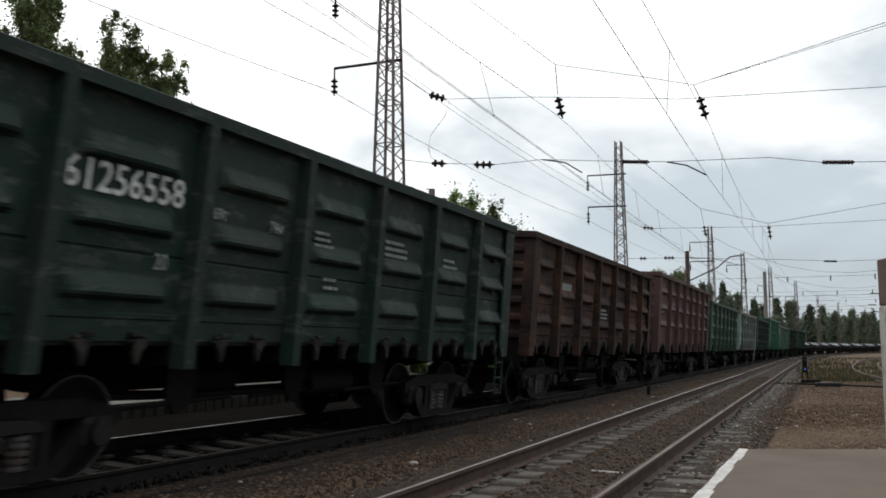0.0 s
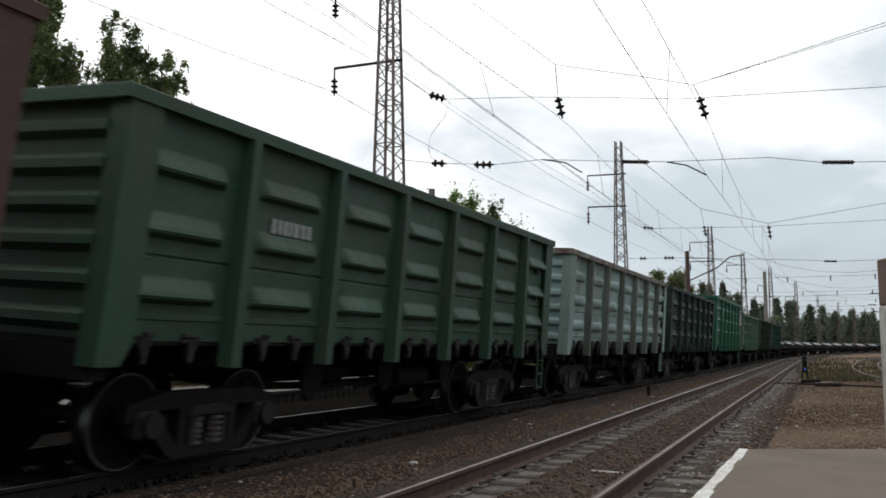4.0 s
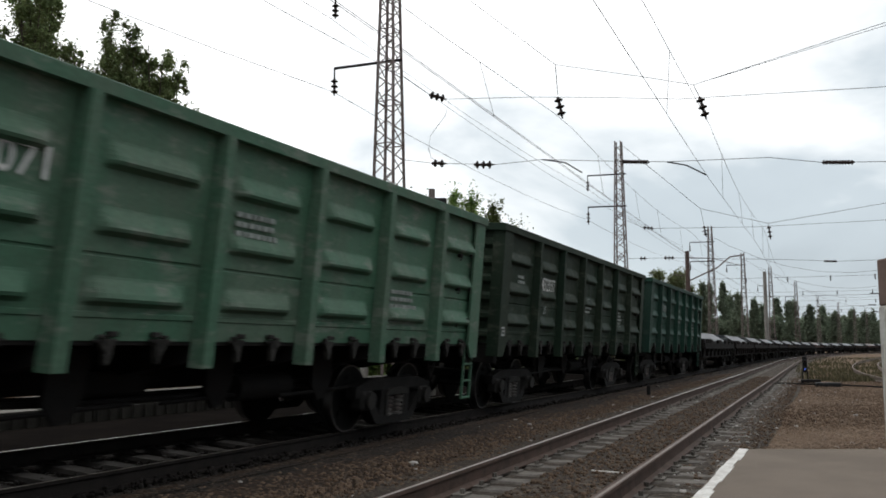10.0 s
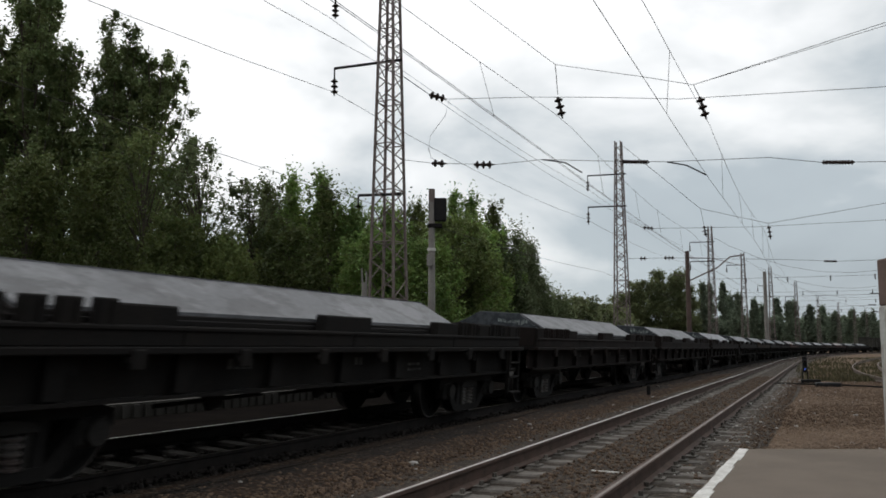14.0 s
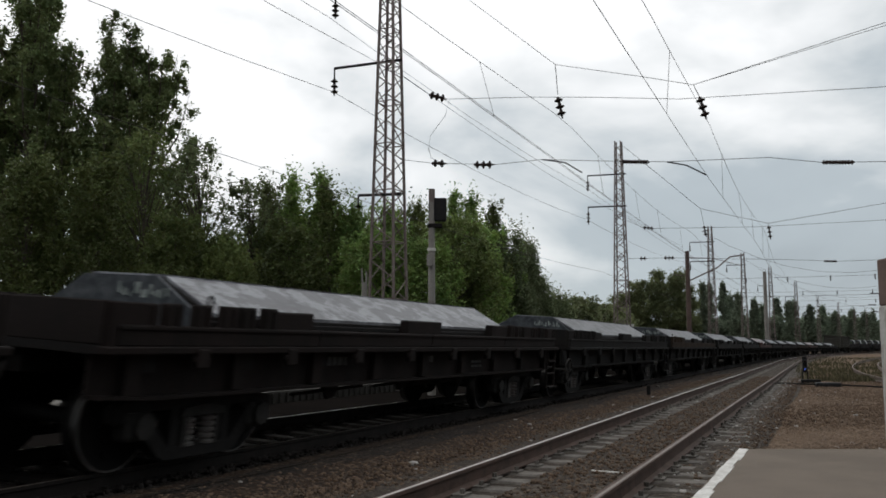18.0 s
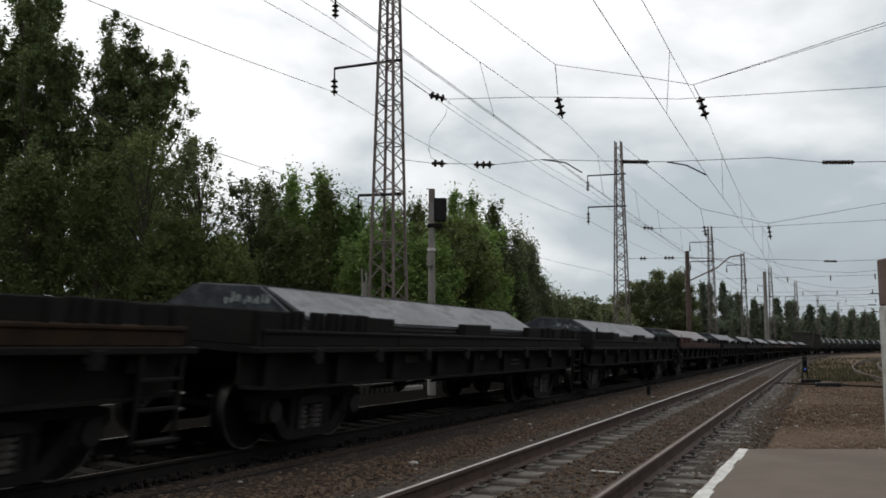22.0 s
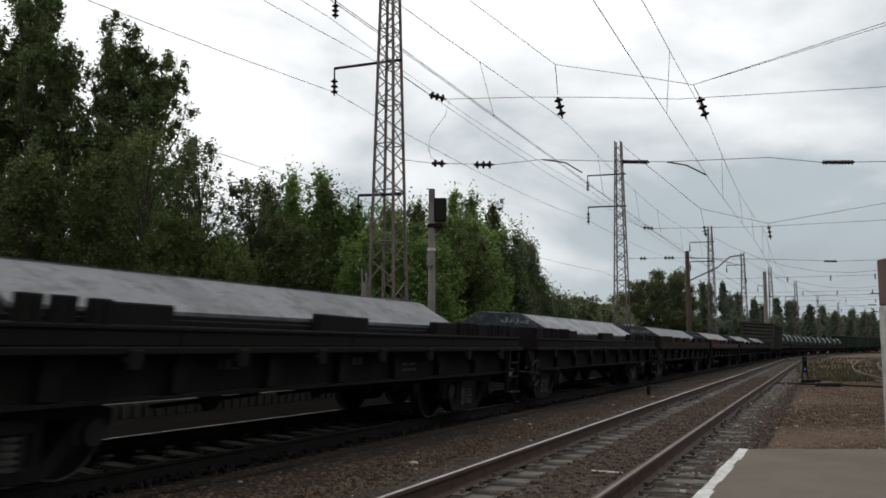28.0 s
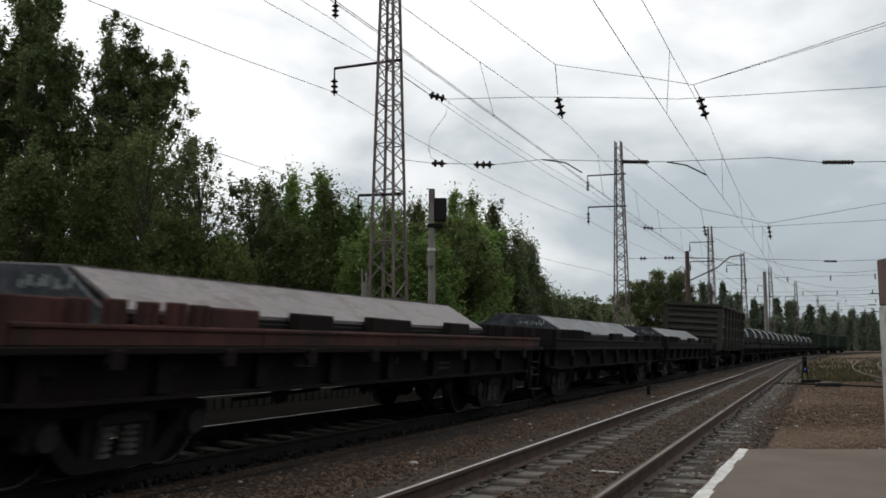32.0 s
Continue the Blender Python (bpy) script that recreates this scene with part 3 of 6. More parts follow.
def panel_mesh(width, ribs, h0, h1, seam, dent=0.0, seed=0, seam_high=None):
    """A pressed side panel that faces -y, one sheet with its ribs, its origin at the middle of its foot."""
    w = width / 2
    xe = w * 0.70
    xs = [-w, -w + 0.12, -xe - 0.02, -xe + 0.03, -xe + 0.09, -xe + 0.16] + [(-xe + 0.16) + (2 * xe - 0.32) * i / 5 for i in range(1, 5)] + [xe - 0.16, xe - 0.09, xe - 0.03, xe + 0.02, w - 0.12, w]
    zs = {h0, h1, seam - 0.03, seam - 0.02, seam + 0.02, seam + 0.03}
    if seam_high:
        zs |= {seam_high - 0.02, seam_high - 0.008, seam_high + 0.008, seam_high + 0.02}
    for z, half, deep in ribs:
        zs |= {z + half * k for k in (-1.05, -0.9, -0.7, -0.45, -0.1, 0.25, 0.6, 0.9, 1.1)}
    zs = sorted(q for q in zs if h0 <= q <= h1)
    rounded = dent > 0.03

    def bulge(i, j):
        x, z, y = xs[i], zs[j], 0.0
        end = max(0.0, min(1.0, (xe - abs(x)) / 0.15))
        end = math.sin(end * math.pi / 2)
        for zc, half, deep in ribs:
            v = (z - zc) / half
            if abs(v) < 1:
                g = math.sqrt(1 - v * v) if rounded else min((v + 1) / 0.35, (1 - v) / 1.3, 1.0)
                y = -deep * g * end * (0.7 if rounded else 1.0)
        if abs(z - seam) < 0.025:
            y = -0.014
        if seam_high and abs(z - seam_high) < 0.01:
            y = 0.016
        if dent and 0 < i < len(xs) - 1 and 0 < j < len(zs) - 1:
            y += dent * (noise.noise((x * 1.3 + seed * 7, z * 1.5, seed * 3.1)) + 0.5 * noise.noise((x * 4 + seed, z * 4.5, seed)))
        return (x, y, z)
    sh = Shape()
    n, m = len(xs), len(zs)
    vs = [bulge(i, j) for j in range(m) for i in range(n)]
    fs = [(j * n + i, j * n + i + 1, (j + 1) * n + i + 1, (j + 1) * n + i) for j in range(m - 1) for i in range(n - 1)]
    sh.add(vs, fs)
    vs = [vs[j * n + i] for j in (0, m - 1) for i in range(n)] + [(-w, 0.04, h0), (w, 0.04, h0), (w, 0.04, h1), (-w, 0.04, h1)]
    k = 2 * n
    sh.add(vs, [(k + 1, k, k + 3, k + 2), tuple(range(n - 1, -1, -1)) + (k, k + 1), tuple(n + i for i in range(n)) + (k + 2, k + 3), (0, n, k + 3, k), (n - 1, k + 1, k + 2, 2 * n - 1)])
    return sh.made("panel")


def stanchion_mesh(h0, h1, wide):
    """A hat-section post on the side, wider below."""
    sh = Shape()
    a, b = wide / 2, wide / 2 * 0.8
    sh.hexa([(-a * 0.75, -0.16, h0), (a * 0.75, -0.16, h0), (a, 0.0, h0), (-a, 0.0, h0), (-b * 0.75, -0.14, h1), (b * 0.75, -0.14, h1), (b, 0, h1), (-b, 0, h1)])
    return sh.made("stanchion")


def corner_mesh(h0, h1):
    sh = Shape()
    sh.extrude_x([(-1.5, h0), (-1.30, h0), (-1.30, h1), (-1.5, h1)], 0, 0.05)
    sh.extrude_y([(0, h0), (0.28, h0), (0.42, h0 + 0.22), (0.42, h1), (0, h1)], -1.535, -1.495)
    return sh.made("corner_post")


def end_mesh(h0, h1, ribs=6):
    """A ribbed end sheet that faces -x."""
    prof = [(0.0, h0)]
    for i in range(ribs):
        z = h0 + 0.25 + (h1 - h0 - 0.5) * i / (ribs - 1)
        prof += [(0.0, z - 0.10), (-0.08, z - 0.03), (-0.08, z + 0.05), (0.0, z + 0.11)]
    prof += [(0.0, h1), (0.04, h1), (0.04, h0)]
    return Shape().extrude_y(prof[::-1], -1.3, 1.3).made("end_wall")


def rim_mesh(h):
    sh = Shape()
    o = [(-6.57, -1.56), (6.57, -1.56), (6.57, 1.56), (-6.57, 1.56)]
    i = [(-6.43, -1.41), (6.43, -1.41), (6.43, 1.41), (-6.43, 1.41)]
    vs = [(x, y, z) for z in (h - 0.13, h - 0.01) for x, y in o] + [(x * 0.999, y * 0.992, h) for x, y in o] + [(x, y, z) for z in (h, h - 0.13) for x, y in i]
    fs = []
    for a in range(4):
        fs += [(4 * a + k, 4 * a + (k + 1) % 4, 4 * a + 4 + (k + 1) % 4, 4 * a + 4 + k) for k in range(4)]
    fs += [(16 + k, 16 + (k + 1) % 4, (k + 1) % 4, k) for k in range(4)]
    return sh.add(vs, fs).made("top_rim")


def lug_mesh():
    """A hatch lock: a domed cover on the panel's foot and a claw below it."""
    sh = Shape()
    dome = [(0.17 * math.cos(k * math.pi / 8), 0.0 + 0.12 * math.sin(k * math.pi / 8)) for k in range(9)]
    sh.extrude_y([(-0.17, -0.06), (0.17, -0.06)] + dome[:-1] + [(-0.17, 0.0)], -0.075, 0.0)
    sh.extrude_y([(-0.05, -0.24), (0.0, -0.27), (0.06, -0.05), (-0.11, -0.05)], -0.06, 0.0)
    return sh.made("hatch_lock")


# greasy frame, its base lowered further to hold the shade under the wagons
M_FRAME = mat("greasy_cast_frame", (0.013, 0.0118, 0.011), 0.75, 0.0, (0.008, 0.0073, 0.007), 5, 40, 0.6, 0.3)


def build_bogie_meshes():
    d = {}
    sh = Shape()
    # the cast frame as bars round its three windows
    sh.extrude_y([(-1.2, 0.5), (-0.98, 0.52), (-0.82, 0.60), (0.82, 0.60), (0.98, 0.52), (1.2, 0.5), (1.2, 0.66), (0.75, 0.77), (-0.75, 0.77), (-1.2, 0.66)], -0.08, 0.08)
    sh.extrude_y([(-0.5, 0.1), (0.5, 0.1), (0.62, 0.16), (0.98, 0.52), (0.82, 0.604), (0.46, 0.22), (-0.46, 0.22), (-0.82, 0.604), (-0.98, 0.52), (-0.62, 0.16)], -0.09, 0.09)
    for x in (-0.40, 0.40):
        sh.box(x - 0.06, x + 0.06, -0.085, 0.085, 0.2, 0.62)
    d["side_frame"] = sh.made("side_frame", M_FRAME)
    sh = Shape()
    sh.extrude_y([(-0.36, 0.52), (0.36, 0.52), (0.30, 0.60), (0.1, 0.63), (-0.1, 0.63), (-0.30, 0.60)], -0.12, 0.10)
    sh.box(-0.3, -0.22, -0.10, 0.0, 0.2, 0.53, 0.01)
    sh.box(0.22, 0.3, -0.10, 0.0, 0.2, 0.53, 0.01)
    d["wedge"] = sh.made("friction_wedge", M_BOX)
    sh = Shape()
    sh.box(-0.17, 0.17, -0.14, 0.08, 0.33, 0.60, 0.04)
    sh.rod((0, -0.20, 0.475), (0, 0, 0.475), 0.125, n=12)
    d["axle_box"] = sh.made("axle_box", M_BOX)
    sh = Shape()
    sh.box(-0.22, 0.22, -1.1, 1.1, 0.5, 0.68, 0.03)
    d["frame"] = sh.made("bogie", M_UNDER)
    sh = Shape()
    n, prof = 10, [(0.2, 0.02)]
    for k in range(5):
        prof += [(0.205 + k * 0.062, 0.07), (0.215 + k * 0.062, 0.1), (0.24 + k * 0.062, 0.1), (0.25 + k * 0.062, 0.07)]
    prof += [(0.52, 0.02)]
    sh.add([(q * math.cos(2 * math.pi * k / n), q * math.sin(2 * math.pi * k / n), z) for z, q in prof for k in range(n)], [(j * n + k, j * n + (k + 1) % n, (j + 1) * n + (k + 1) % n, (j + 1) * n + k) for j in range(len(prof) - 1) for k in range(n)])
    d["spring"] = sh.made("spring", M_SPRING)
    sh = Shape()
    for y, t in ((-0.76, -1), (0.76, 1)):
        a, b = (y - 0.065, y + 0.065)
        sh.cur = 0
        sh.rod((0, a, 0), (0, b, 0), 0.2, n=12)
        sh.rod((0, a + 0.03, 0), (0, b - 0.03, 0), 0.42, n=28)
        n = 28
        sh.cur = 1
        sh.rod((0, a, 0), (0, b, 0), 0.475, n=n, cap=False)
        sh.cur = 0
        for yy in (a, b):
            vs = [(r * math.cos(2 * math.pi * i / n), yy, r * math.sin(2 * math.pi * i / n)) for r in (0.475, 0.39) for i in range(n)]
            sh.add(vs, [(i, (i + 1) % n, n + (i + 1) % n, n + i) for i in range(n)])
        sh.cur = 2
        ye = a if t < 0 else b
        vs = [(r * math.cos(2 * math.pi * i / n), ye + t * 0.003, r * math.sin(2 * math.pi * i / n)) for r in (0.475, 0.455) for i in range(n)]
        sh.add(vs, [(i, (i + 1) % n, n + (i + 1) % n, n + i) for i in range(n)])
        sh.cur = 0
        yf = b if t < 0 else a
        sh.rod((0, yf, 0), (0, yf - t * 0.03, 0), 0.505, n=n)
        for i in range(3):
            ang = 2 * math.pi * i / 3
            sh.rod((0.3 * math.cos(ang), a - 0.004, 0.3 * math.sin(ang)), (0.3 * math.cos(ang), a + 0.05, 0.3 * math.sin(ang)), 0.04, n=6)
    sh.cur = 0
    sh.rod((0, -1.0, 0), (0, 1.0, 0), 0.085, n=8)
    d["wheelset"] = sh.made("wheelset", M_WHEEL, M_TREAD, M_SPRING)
    sh = Shape()
    sh.extrude_x([(-0.16, 0.84), (0.16, 0.84), (0.16, 1.1), (-0.16, 1.1)], -0.35, 0.2)
    sh.extrude_y([(-0.72, 0.86), (-0.35, 0.9), (-0.35, 1.06), (-0.72, 1.1), (-0.84, 1.02), (-0.84, 0.92)], -0.17, 0.17)
    d["coupler"] = sh.made("coupler", M_UNDER)
    sh = Shape()
    for x in (-0.17, 0.17):
        sh.box(x - 0.018, x + 0.018, -0.018, 0.018, 0, 0.88)
    for z in (0.01, 0.29, 0.57):
        sh.box(-0.17, 0.17, -0.022, 0.022, z, z + 0.03)
    d["ladder"] = sh.made("ladder", M_UNDER)
    sh = Shape()
    n = 20
    ringp = [(0.26 * math.cos(2 * math.pi * i / n), 0, 0.26 * math.sin(2 * math.pi * i / n)) for i in range(n + 1)]
    sh.tube(ringp, 0.02, 5)
    for i in range(4):
        a = math.pi * i / 4
        sh.rod((0.25 * math.cos(a), 0, 0.25 * math.sin(a)), (-0.25 * math.cos(a), 0, -0.25 * math.sin(a)), 0.013, n=5)
    sh.rod((0, -0.03, 0), (0, 0.35, 0), 0.03, n=6)
    d["handwheel"] = sh.made("handwheel", M_BOX)
    sh = Shape()
    sh.rod((-0.55, 0, 0), (0.55, 0, 0), 0.16, n=12)
    d["tank"] = sh.made("air_tank", M_UNDER)
    sh = Shape()
    sh.box(-0.45, 0.45, -0.12, 0.12, -0.12, 0.12, 0.03)
    sh.rod((0.45, 0, 0), (0.75, 0, 0), 0.04, n=6)
    d["cylinder"] = sh.made("brake_cylinder", M_UNDER)
    sh = Shape()
    sh.tube([(0.0, 0, 0.95), (-0.12, 0.02, 0.7), (-0.22, 0.03, 0.48), (-0.36, 0.02, 0.42), (-0.48, 0.0, 0.55)], 0.028, 6)
    d["hose"] = sh.made("air_hose", M_UNDER)
    sh = Shape()
    sh.extrude_y([(-0.22, 0.62), (-0.05, 0.42), (0.12, 0.46), (0.26, 0.70), (0.26, 1.1), (-0.22, 1.1)], -0.03, 0.03)
    sh.rod((-0.9, 0.0, 0.52), (0.9, 0.0, 0.56), 0.025, n=6)
    d["lever"] = sh.made("brake_lever", M_UNDER)
    return d


GEAR = build_bogie_meshes()
WHEELSETS = ([], [])


def running_gear(w, bogie_at, body_end, wheel=True):
    for g in (-1, 1):
        b = put("bogie", GEAR["frame"], w, (g * bogie_at, 0, 0))
        for i, x in enumerate((-0.925, 0.925)):
            WHEELSETS[i].append(put("wheelset", GEAR["wheelset"], b, (x, 0, 0.475)))
        for y, rot in ((-1.02, None), (1.02, pose(0, 0, 0, 0, 0, 180))):
            for x in (-0.16, 0.16):
                put("spring", GEAR["spring"], b, (x, y - 0.02, 0))
            put("side_frame", GEAR["side_frame"], b, (0, y, 0))
            put("friction_wedge", GEAR["wedge"], b, (0, y, 0), turn=rot)
            for x in (-0.925, 0.925):
                put("axle_box", GEAR["axle_box"], b, (x, y, 0), turn=rot)
    put("coupler", GEAR["coupler"], w, (-body_end, 0, 0))
    put("coupler", GEAR["coupler"], w, (body_end, 0, 0), turn=pose(0, 0, 0, 0, 0, 180))
    if wheel:
        put("handwheel", GEAR["handwheel"], w, (-body_end - 0.02, -1.5, 0.62), label="spoked handbrake wheel")
    for x, m in ((-body_end - 0.2, Matrix()), (body_end + 0.2, pose(0, 0, 0, 0, 0, 180))):
        put("air_hose", GEAR["hose"], w, (x, -0.45, 0), turn=m)
    for x, y in ((-2.1, -0.95), (0.3, -0.8), (2.3, -0.95)):
        put("brake_lever", GEAR["lever"], w, (x, y, 0))
    put("air_tank", GEAR["tank"], w, (1.2, -0.75, 0.62))
    put("brake_cylinder", GEAR["cylinder"], w, (-1.0, -0.45, 0.72))


G_MESH = {}


def gondola_meshes(h):
    if h not in G_MESH:
        r3 = [(h - 0.60, 0.12, 0.095), (h - 1.18, 0.12, 0.095), (h - 1.78, 0.12, 0.095)]
        g = G_MESH[h] = {"stanchion": stanchion_mesh(0.95, h - 0.13, 0.21),
            "corner": corner_mesh(0.98, h - 0.13), "end": end_mesh(1.12, h - 0.12), "rim": rim_mesh(h)}
        for kind, dent, first, count in (("smooth", 0.006, 0, 2), ("dented", 0.026, 5, 4), ("pressed", 0.034, 9, 4)):
            g[kind + "_even"] = [panel_mesh(13 / 7 - 0.02, r3, 1.2, h - 0.13, 1.42, dent, first + 40 + k, h - 1.47) for k in range(count)]
            g[kind] = [panel_mesh(1.74, r3, 1.2, h - 0.13, 1.42, dent, first + k, h - 1.47) for k in range(count)]
            g[kind + "_end"] = [panel_mesh(2.08, r3, 1.2, h - 0.13, 1.42, dent, first + 20 + k, h - 1.47) for k in range(2)]
        for k in [me for kind in ("smooth", "dented", "pressed") for me in g[kind] + g[kind + "_end"] + g[kind + "_even"]] + [g["stanchion"], g["corner"], g["end"], g["rim"]]:
            k.materials.append(M_UNDER)
    return G_MESH[h]


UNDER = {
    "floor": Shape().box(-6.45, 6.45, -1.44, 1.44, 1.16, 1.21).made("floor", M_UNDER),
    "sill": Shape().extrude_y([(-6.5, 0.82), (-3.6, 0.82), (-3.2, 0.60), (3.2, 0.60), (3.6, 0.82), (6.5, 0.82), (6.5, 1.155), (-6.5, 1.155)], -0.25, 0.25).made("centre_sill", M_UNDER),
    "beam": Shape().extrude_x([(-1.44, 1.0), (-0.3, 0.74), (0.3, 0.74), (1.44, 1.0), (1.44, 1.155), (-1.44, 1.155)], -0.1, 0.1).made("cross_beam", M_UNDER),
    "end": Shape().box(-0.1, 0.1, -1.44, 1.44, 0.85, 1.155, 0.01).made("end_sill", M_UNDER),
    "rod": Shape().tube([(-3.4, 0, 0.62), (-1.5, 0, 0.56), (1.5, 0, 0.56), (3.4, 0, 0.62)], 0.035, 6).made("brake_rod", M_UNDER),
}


M_CLAW = mat("worn_hatch_claw", (0.043, 0.041, 0.037), 0.7, 0.0, (0.012, 0.011, 0.010), 7, 40, 0.9, 0.2, low=0.4, high=0.55)
_claw = Shape()
_claw.extrude_y([(-0.02, -0.19), (0.015, -0.21), (0.04, -0.11), (0.11, -0.02), (0.11, 0.02), (-0.07, 0.02), (-0.04, -0.08)], -0.06, 0.0)
_claw.box(-0.10, 0.02, -0.05, 0.0, 0.035, 0.085, 0.01)
_claw.box(0.04, 0.13, -0.04, 0.0, 0.02, 0.055, 0.008)
_claw.rod((-0.12, -0.03, 0.0), (0.16, -0.03, 0.0), 0.018, n=6)
LUG_CLAW = _claw.made("hatch_lock", M_CLAW)
LUG = lug_mesh()
LUG.materials.append(M_UNDER)


STEP = Shape().box(-0.05, 0.05, -0.07, 0.0, -0.03, 0.03, 0.012).rod((0.03, -0.06, 0), (-0.05, -0.065, -0.07), 0.014, n=5).made("grab_bracket", M_UNDER)


def gondola(label, paint, h=3.45, lugs=M_UNDER, dented=True, seed=0, rim=None):
    w = thing("gondola_wagon", label, "gondola wagon", "wagons of the goods train")
    g = gondola_meshes(h)
    turn = pose(0, 0, 0, 0, 0, 180)
    for side_ in (-1, 1):
        rot = None if side_ < 0 else turn
        for i in range(7):
            kinds = g[("pressed" if rim else "dented" if dented else "smooth") + ("_even" if not ends_long else "_end" if i in (0, 6) else "")]
            put("panel", kinds[(i * 3 + seed) % len(kinds)], w, (px(i + 0.5), side_ * 1.45, 0), material=paint, turn=rot)
            if side_ < 0:
                for dx in (-0.32, 0.32):
                    put("hatch_lock", LUG if rim else LUG_CLAW, w, (px(i + 0.5) + dx, -1.455, 1.2), material=lugs if rim or lugs is not M_UNDER else None, turn=None if dx > 0 or rim else turn @ Matrix.Translation((0, 0.06, 0)))
        for i in range(1, 7):
            put("stanchion", g["stanchion"], w, (px(i), side_ * 1.45, 0), material=M_STAINED_POST if rim else paint, turn=rot)
    put("end_wall", g["end"], w, (-6.44, 0, 0), material=paint)
    put("end_wall", g["end"], w, (6.44, 0, 0), material=paint, turn=turn)
    flip = Matrix.Diagonal((1, -1, 1, 1))
    for x, m in ((-6.5, Matrix()), (-6.5, flip), (6.5, turn), (6.5, turn @ flip)):
        put("corner_post", g["corner"], w, (x, 0, 0), material=paint, turn=m)
    put("top_rim", g["rim"], w, material=rim or paint)
    for k in range(3):
        for x in (5.55, 6.0):
            put("grab_bracket", STEP, w, (x, -1.455, h - 0.75 - 0.55 * k + (0.06 if x > 5.8 else 0)))
    put("floor", UNDER["floor"], w)
    put("centre_sill", UNDER["sill"], w)
    for i in range(1, 7):
        put("cross_beam", UNDER["beam"], w, (px(i), 0, 0))
    for x in (-6.36, 6.36):
        put("end_sill", UNDER["end"], w, (x, 0, 0))
    for y in (-0.7, -0.35, 0.6):
        put("brake_rod", UNDER["rod"], w, (0, y, 0))
    put("ladder", GEAR["ladder"], w, (6.3, -1.45, 0.28), material=paint)
    running_gear(w, 4.325, 6.55, seed == 2)
    return w


def bars(w, x, z, rows, length, material, h=0.055, gap=0.1, y=-1.475):
    """Small stencilled lines too faint to read."""
    sh = Shape()
    for i in range(rows):
        u = x
        while u < x + length * (0.75 + 0.25 * ((i * 7) % 3) / 2):
            k = random.uniform(0.04, 0.11)
            sh.box(u, u + k, y - 0.002, y + 0.02, z - i * gap, z - i * gap + h)
            u += k + 0.04
    tagged(part("stencil_block", sh, material, w, "small faded stencilled writing"), kind="stuff")


P_DARKGREEN = mat("dark_green_wagon_paint", (0.0155, 0.0336, 0.0258), 0.6, 0, (0.0291, 0.0355, 0.0298), 1.1, 25, 0.7, 0.15, streak=3, scuff=(0.0901, 0.1, 0.0901), worn=0.6, edge=0.545)
P_GREENBLACK = mat("blackish_green_wagon_paint", (0.0132, 0.0273, 0.0167), 0.65, 0, (0.0264, 0.0333, 0.0223), 1.2, 25, 0.7, 0.15, streak=3, scuff=(0.0661, 0.0757, 0.0556), worn=0.6, edge=0.545)
P_BROWN = mat("rusty_brown_wagon_paint", (0.036, 0.023, 0.02), 0.75, 0, (0.098, 0.05, 0.031), 0.9, 25, 0.9, 0.2, streak=0.8, low=0.48, high=0.66, scuff=(0.013, 0.011, 0.0105), worn=0.8, edge=0.52)
P_REDBROWN = mat("plain_red_brown_wagon_paint", (0.0808, 0.0407, 0.0367), 0.7, 0, (0.0643, 0.0391, 0.0328), 1.0, 25, 0.6, 0.12, streak=3, scuff=(0.12, 0.0704, 0.0651), worn=0.4, edge=0.55)
P_MIDGREEN = mat("mid_green_wagon_paint", (0.0229, 0.0627, 0.0382), 0.6, 0, (0.0344, 0.0497, 0.0344), 1.0, 25, 0.7, 0.12, streak=3, scuff=(0.0459, 0.065, 0.0459), worn=0.5, edge=0.54)
P_PALE = mat("pale_blue_grey_wagon_paint", (0.231, 0.322, 0.304), 0.6, 0, (0.139, 0.177, 0.155), 0.9, 25, 0.75, 0.12, streak=3, scuff=(0.075, 0.0713, 0.0527), worn=0.6, edge=0.56)
P_GREEN = mat("bright_green_wagon_paint", (0.0179, 0.109, 0.0612), 0.5, 0, (0.0187, 0.0748, 0.0467), 0.8, 25, 0.7, 0.1, streak=3, scuff=(0.0425, 0.085, 0.0638), worn=0.4, edge=0.58)
P_FADED = mat("faded_green_wagon_paint", (0.0483, 0.123, 0.0742), 0.65, 0, (0.0839, 0.123, 0.0869), 1.1, 22, 0.75, 0.15, streak=2, scuff=(0.175, 0.194, 0.162), worn=0.6, edge=0.54)
P_DEEPGREEN = mat("deep_green_wagon_paint", (0.0159, 0.0517, 0.0365), 0.6, 0, (0.0239, 0.0424, 0.0331), 1.0, 25, 0.7, 0.12, streak=3, scuff=(0.0464, 0.0729, 0.0597), worn=0.5, edge=0.54)

# each gondola: the place of its tail on the train, its build
TRAIN = []          # (thing, place of its middle on the train)


def raised(w):
    """Lift the body on its springs and bogies."""
    for c in w.children:
        if not c.name.startswith("bogie"):
            c.matrix_basis = Matrix.Translation((0, 0, RAISE)) @ c.matrix_basis


RAISE = 0.10


def add_gondola(tail, *args, newer=True, **kw):
    global ends_long
    ends_long = newer
    w = gondola(*args, **kw)
    TRAIN.append((w, tail - 6.55))
    return w


def lengthen(w, k):
    """A longer or shorter body on the same running gear, measured from the tail."""
    for c in w.children:
        m = c.matrix_basis.copy()
        x = 6.5 - (6.5 - m.translation.x) * k
        if c.name.startswith("bogie"):
            m.translation.x = x
            c.matrix_basis = m
        else:
            m = Matrix.Diagonal((k, 1, 1, 1)) @ m
            m.translation.x = x
            c.matrix_basis = m


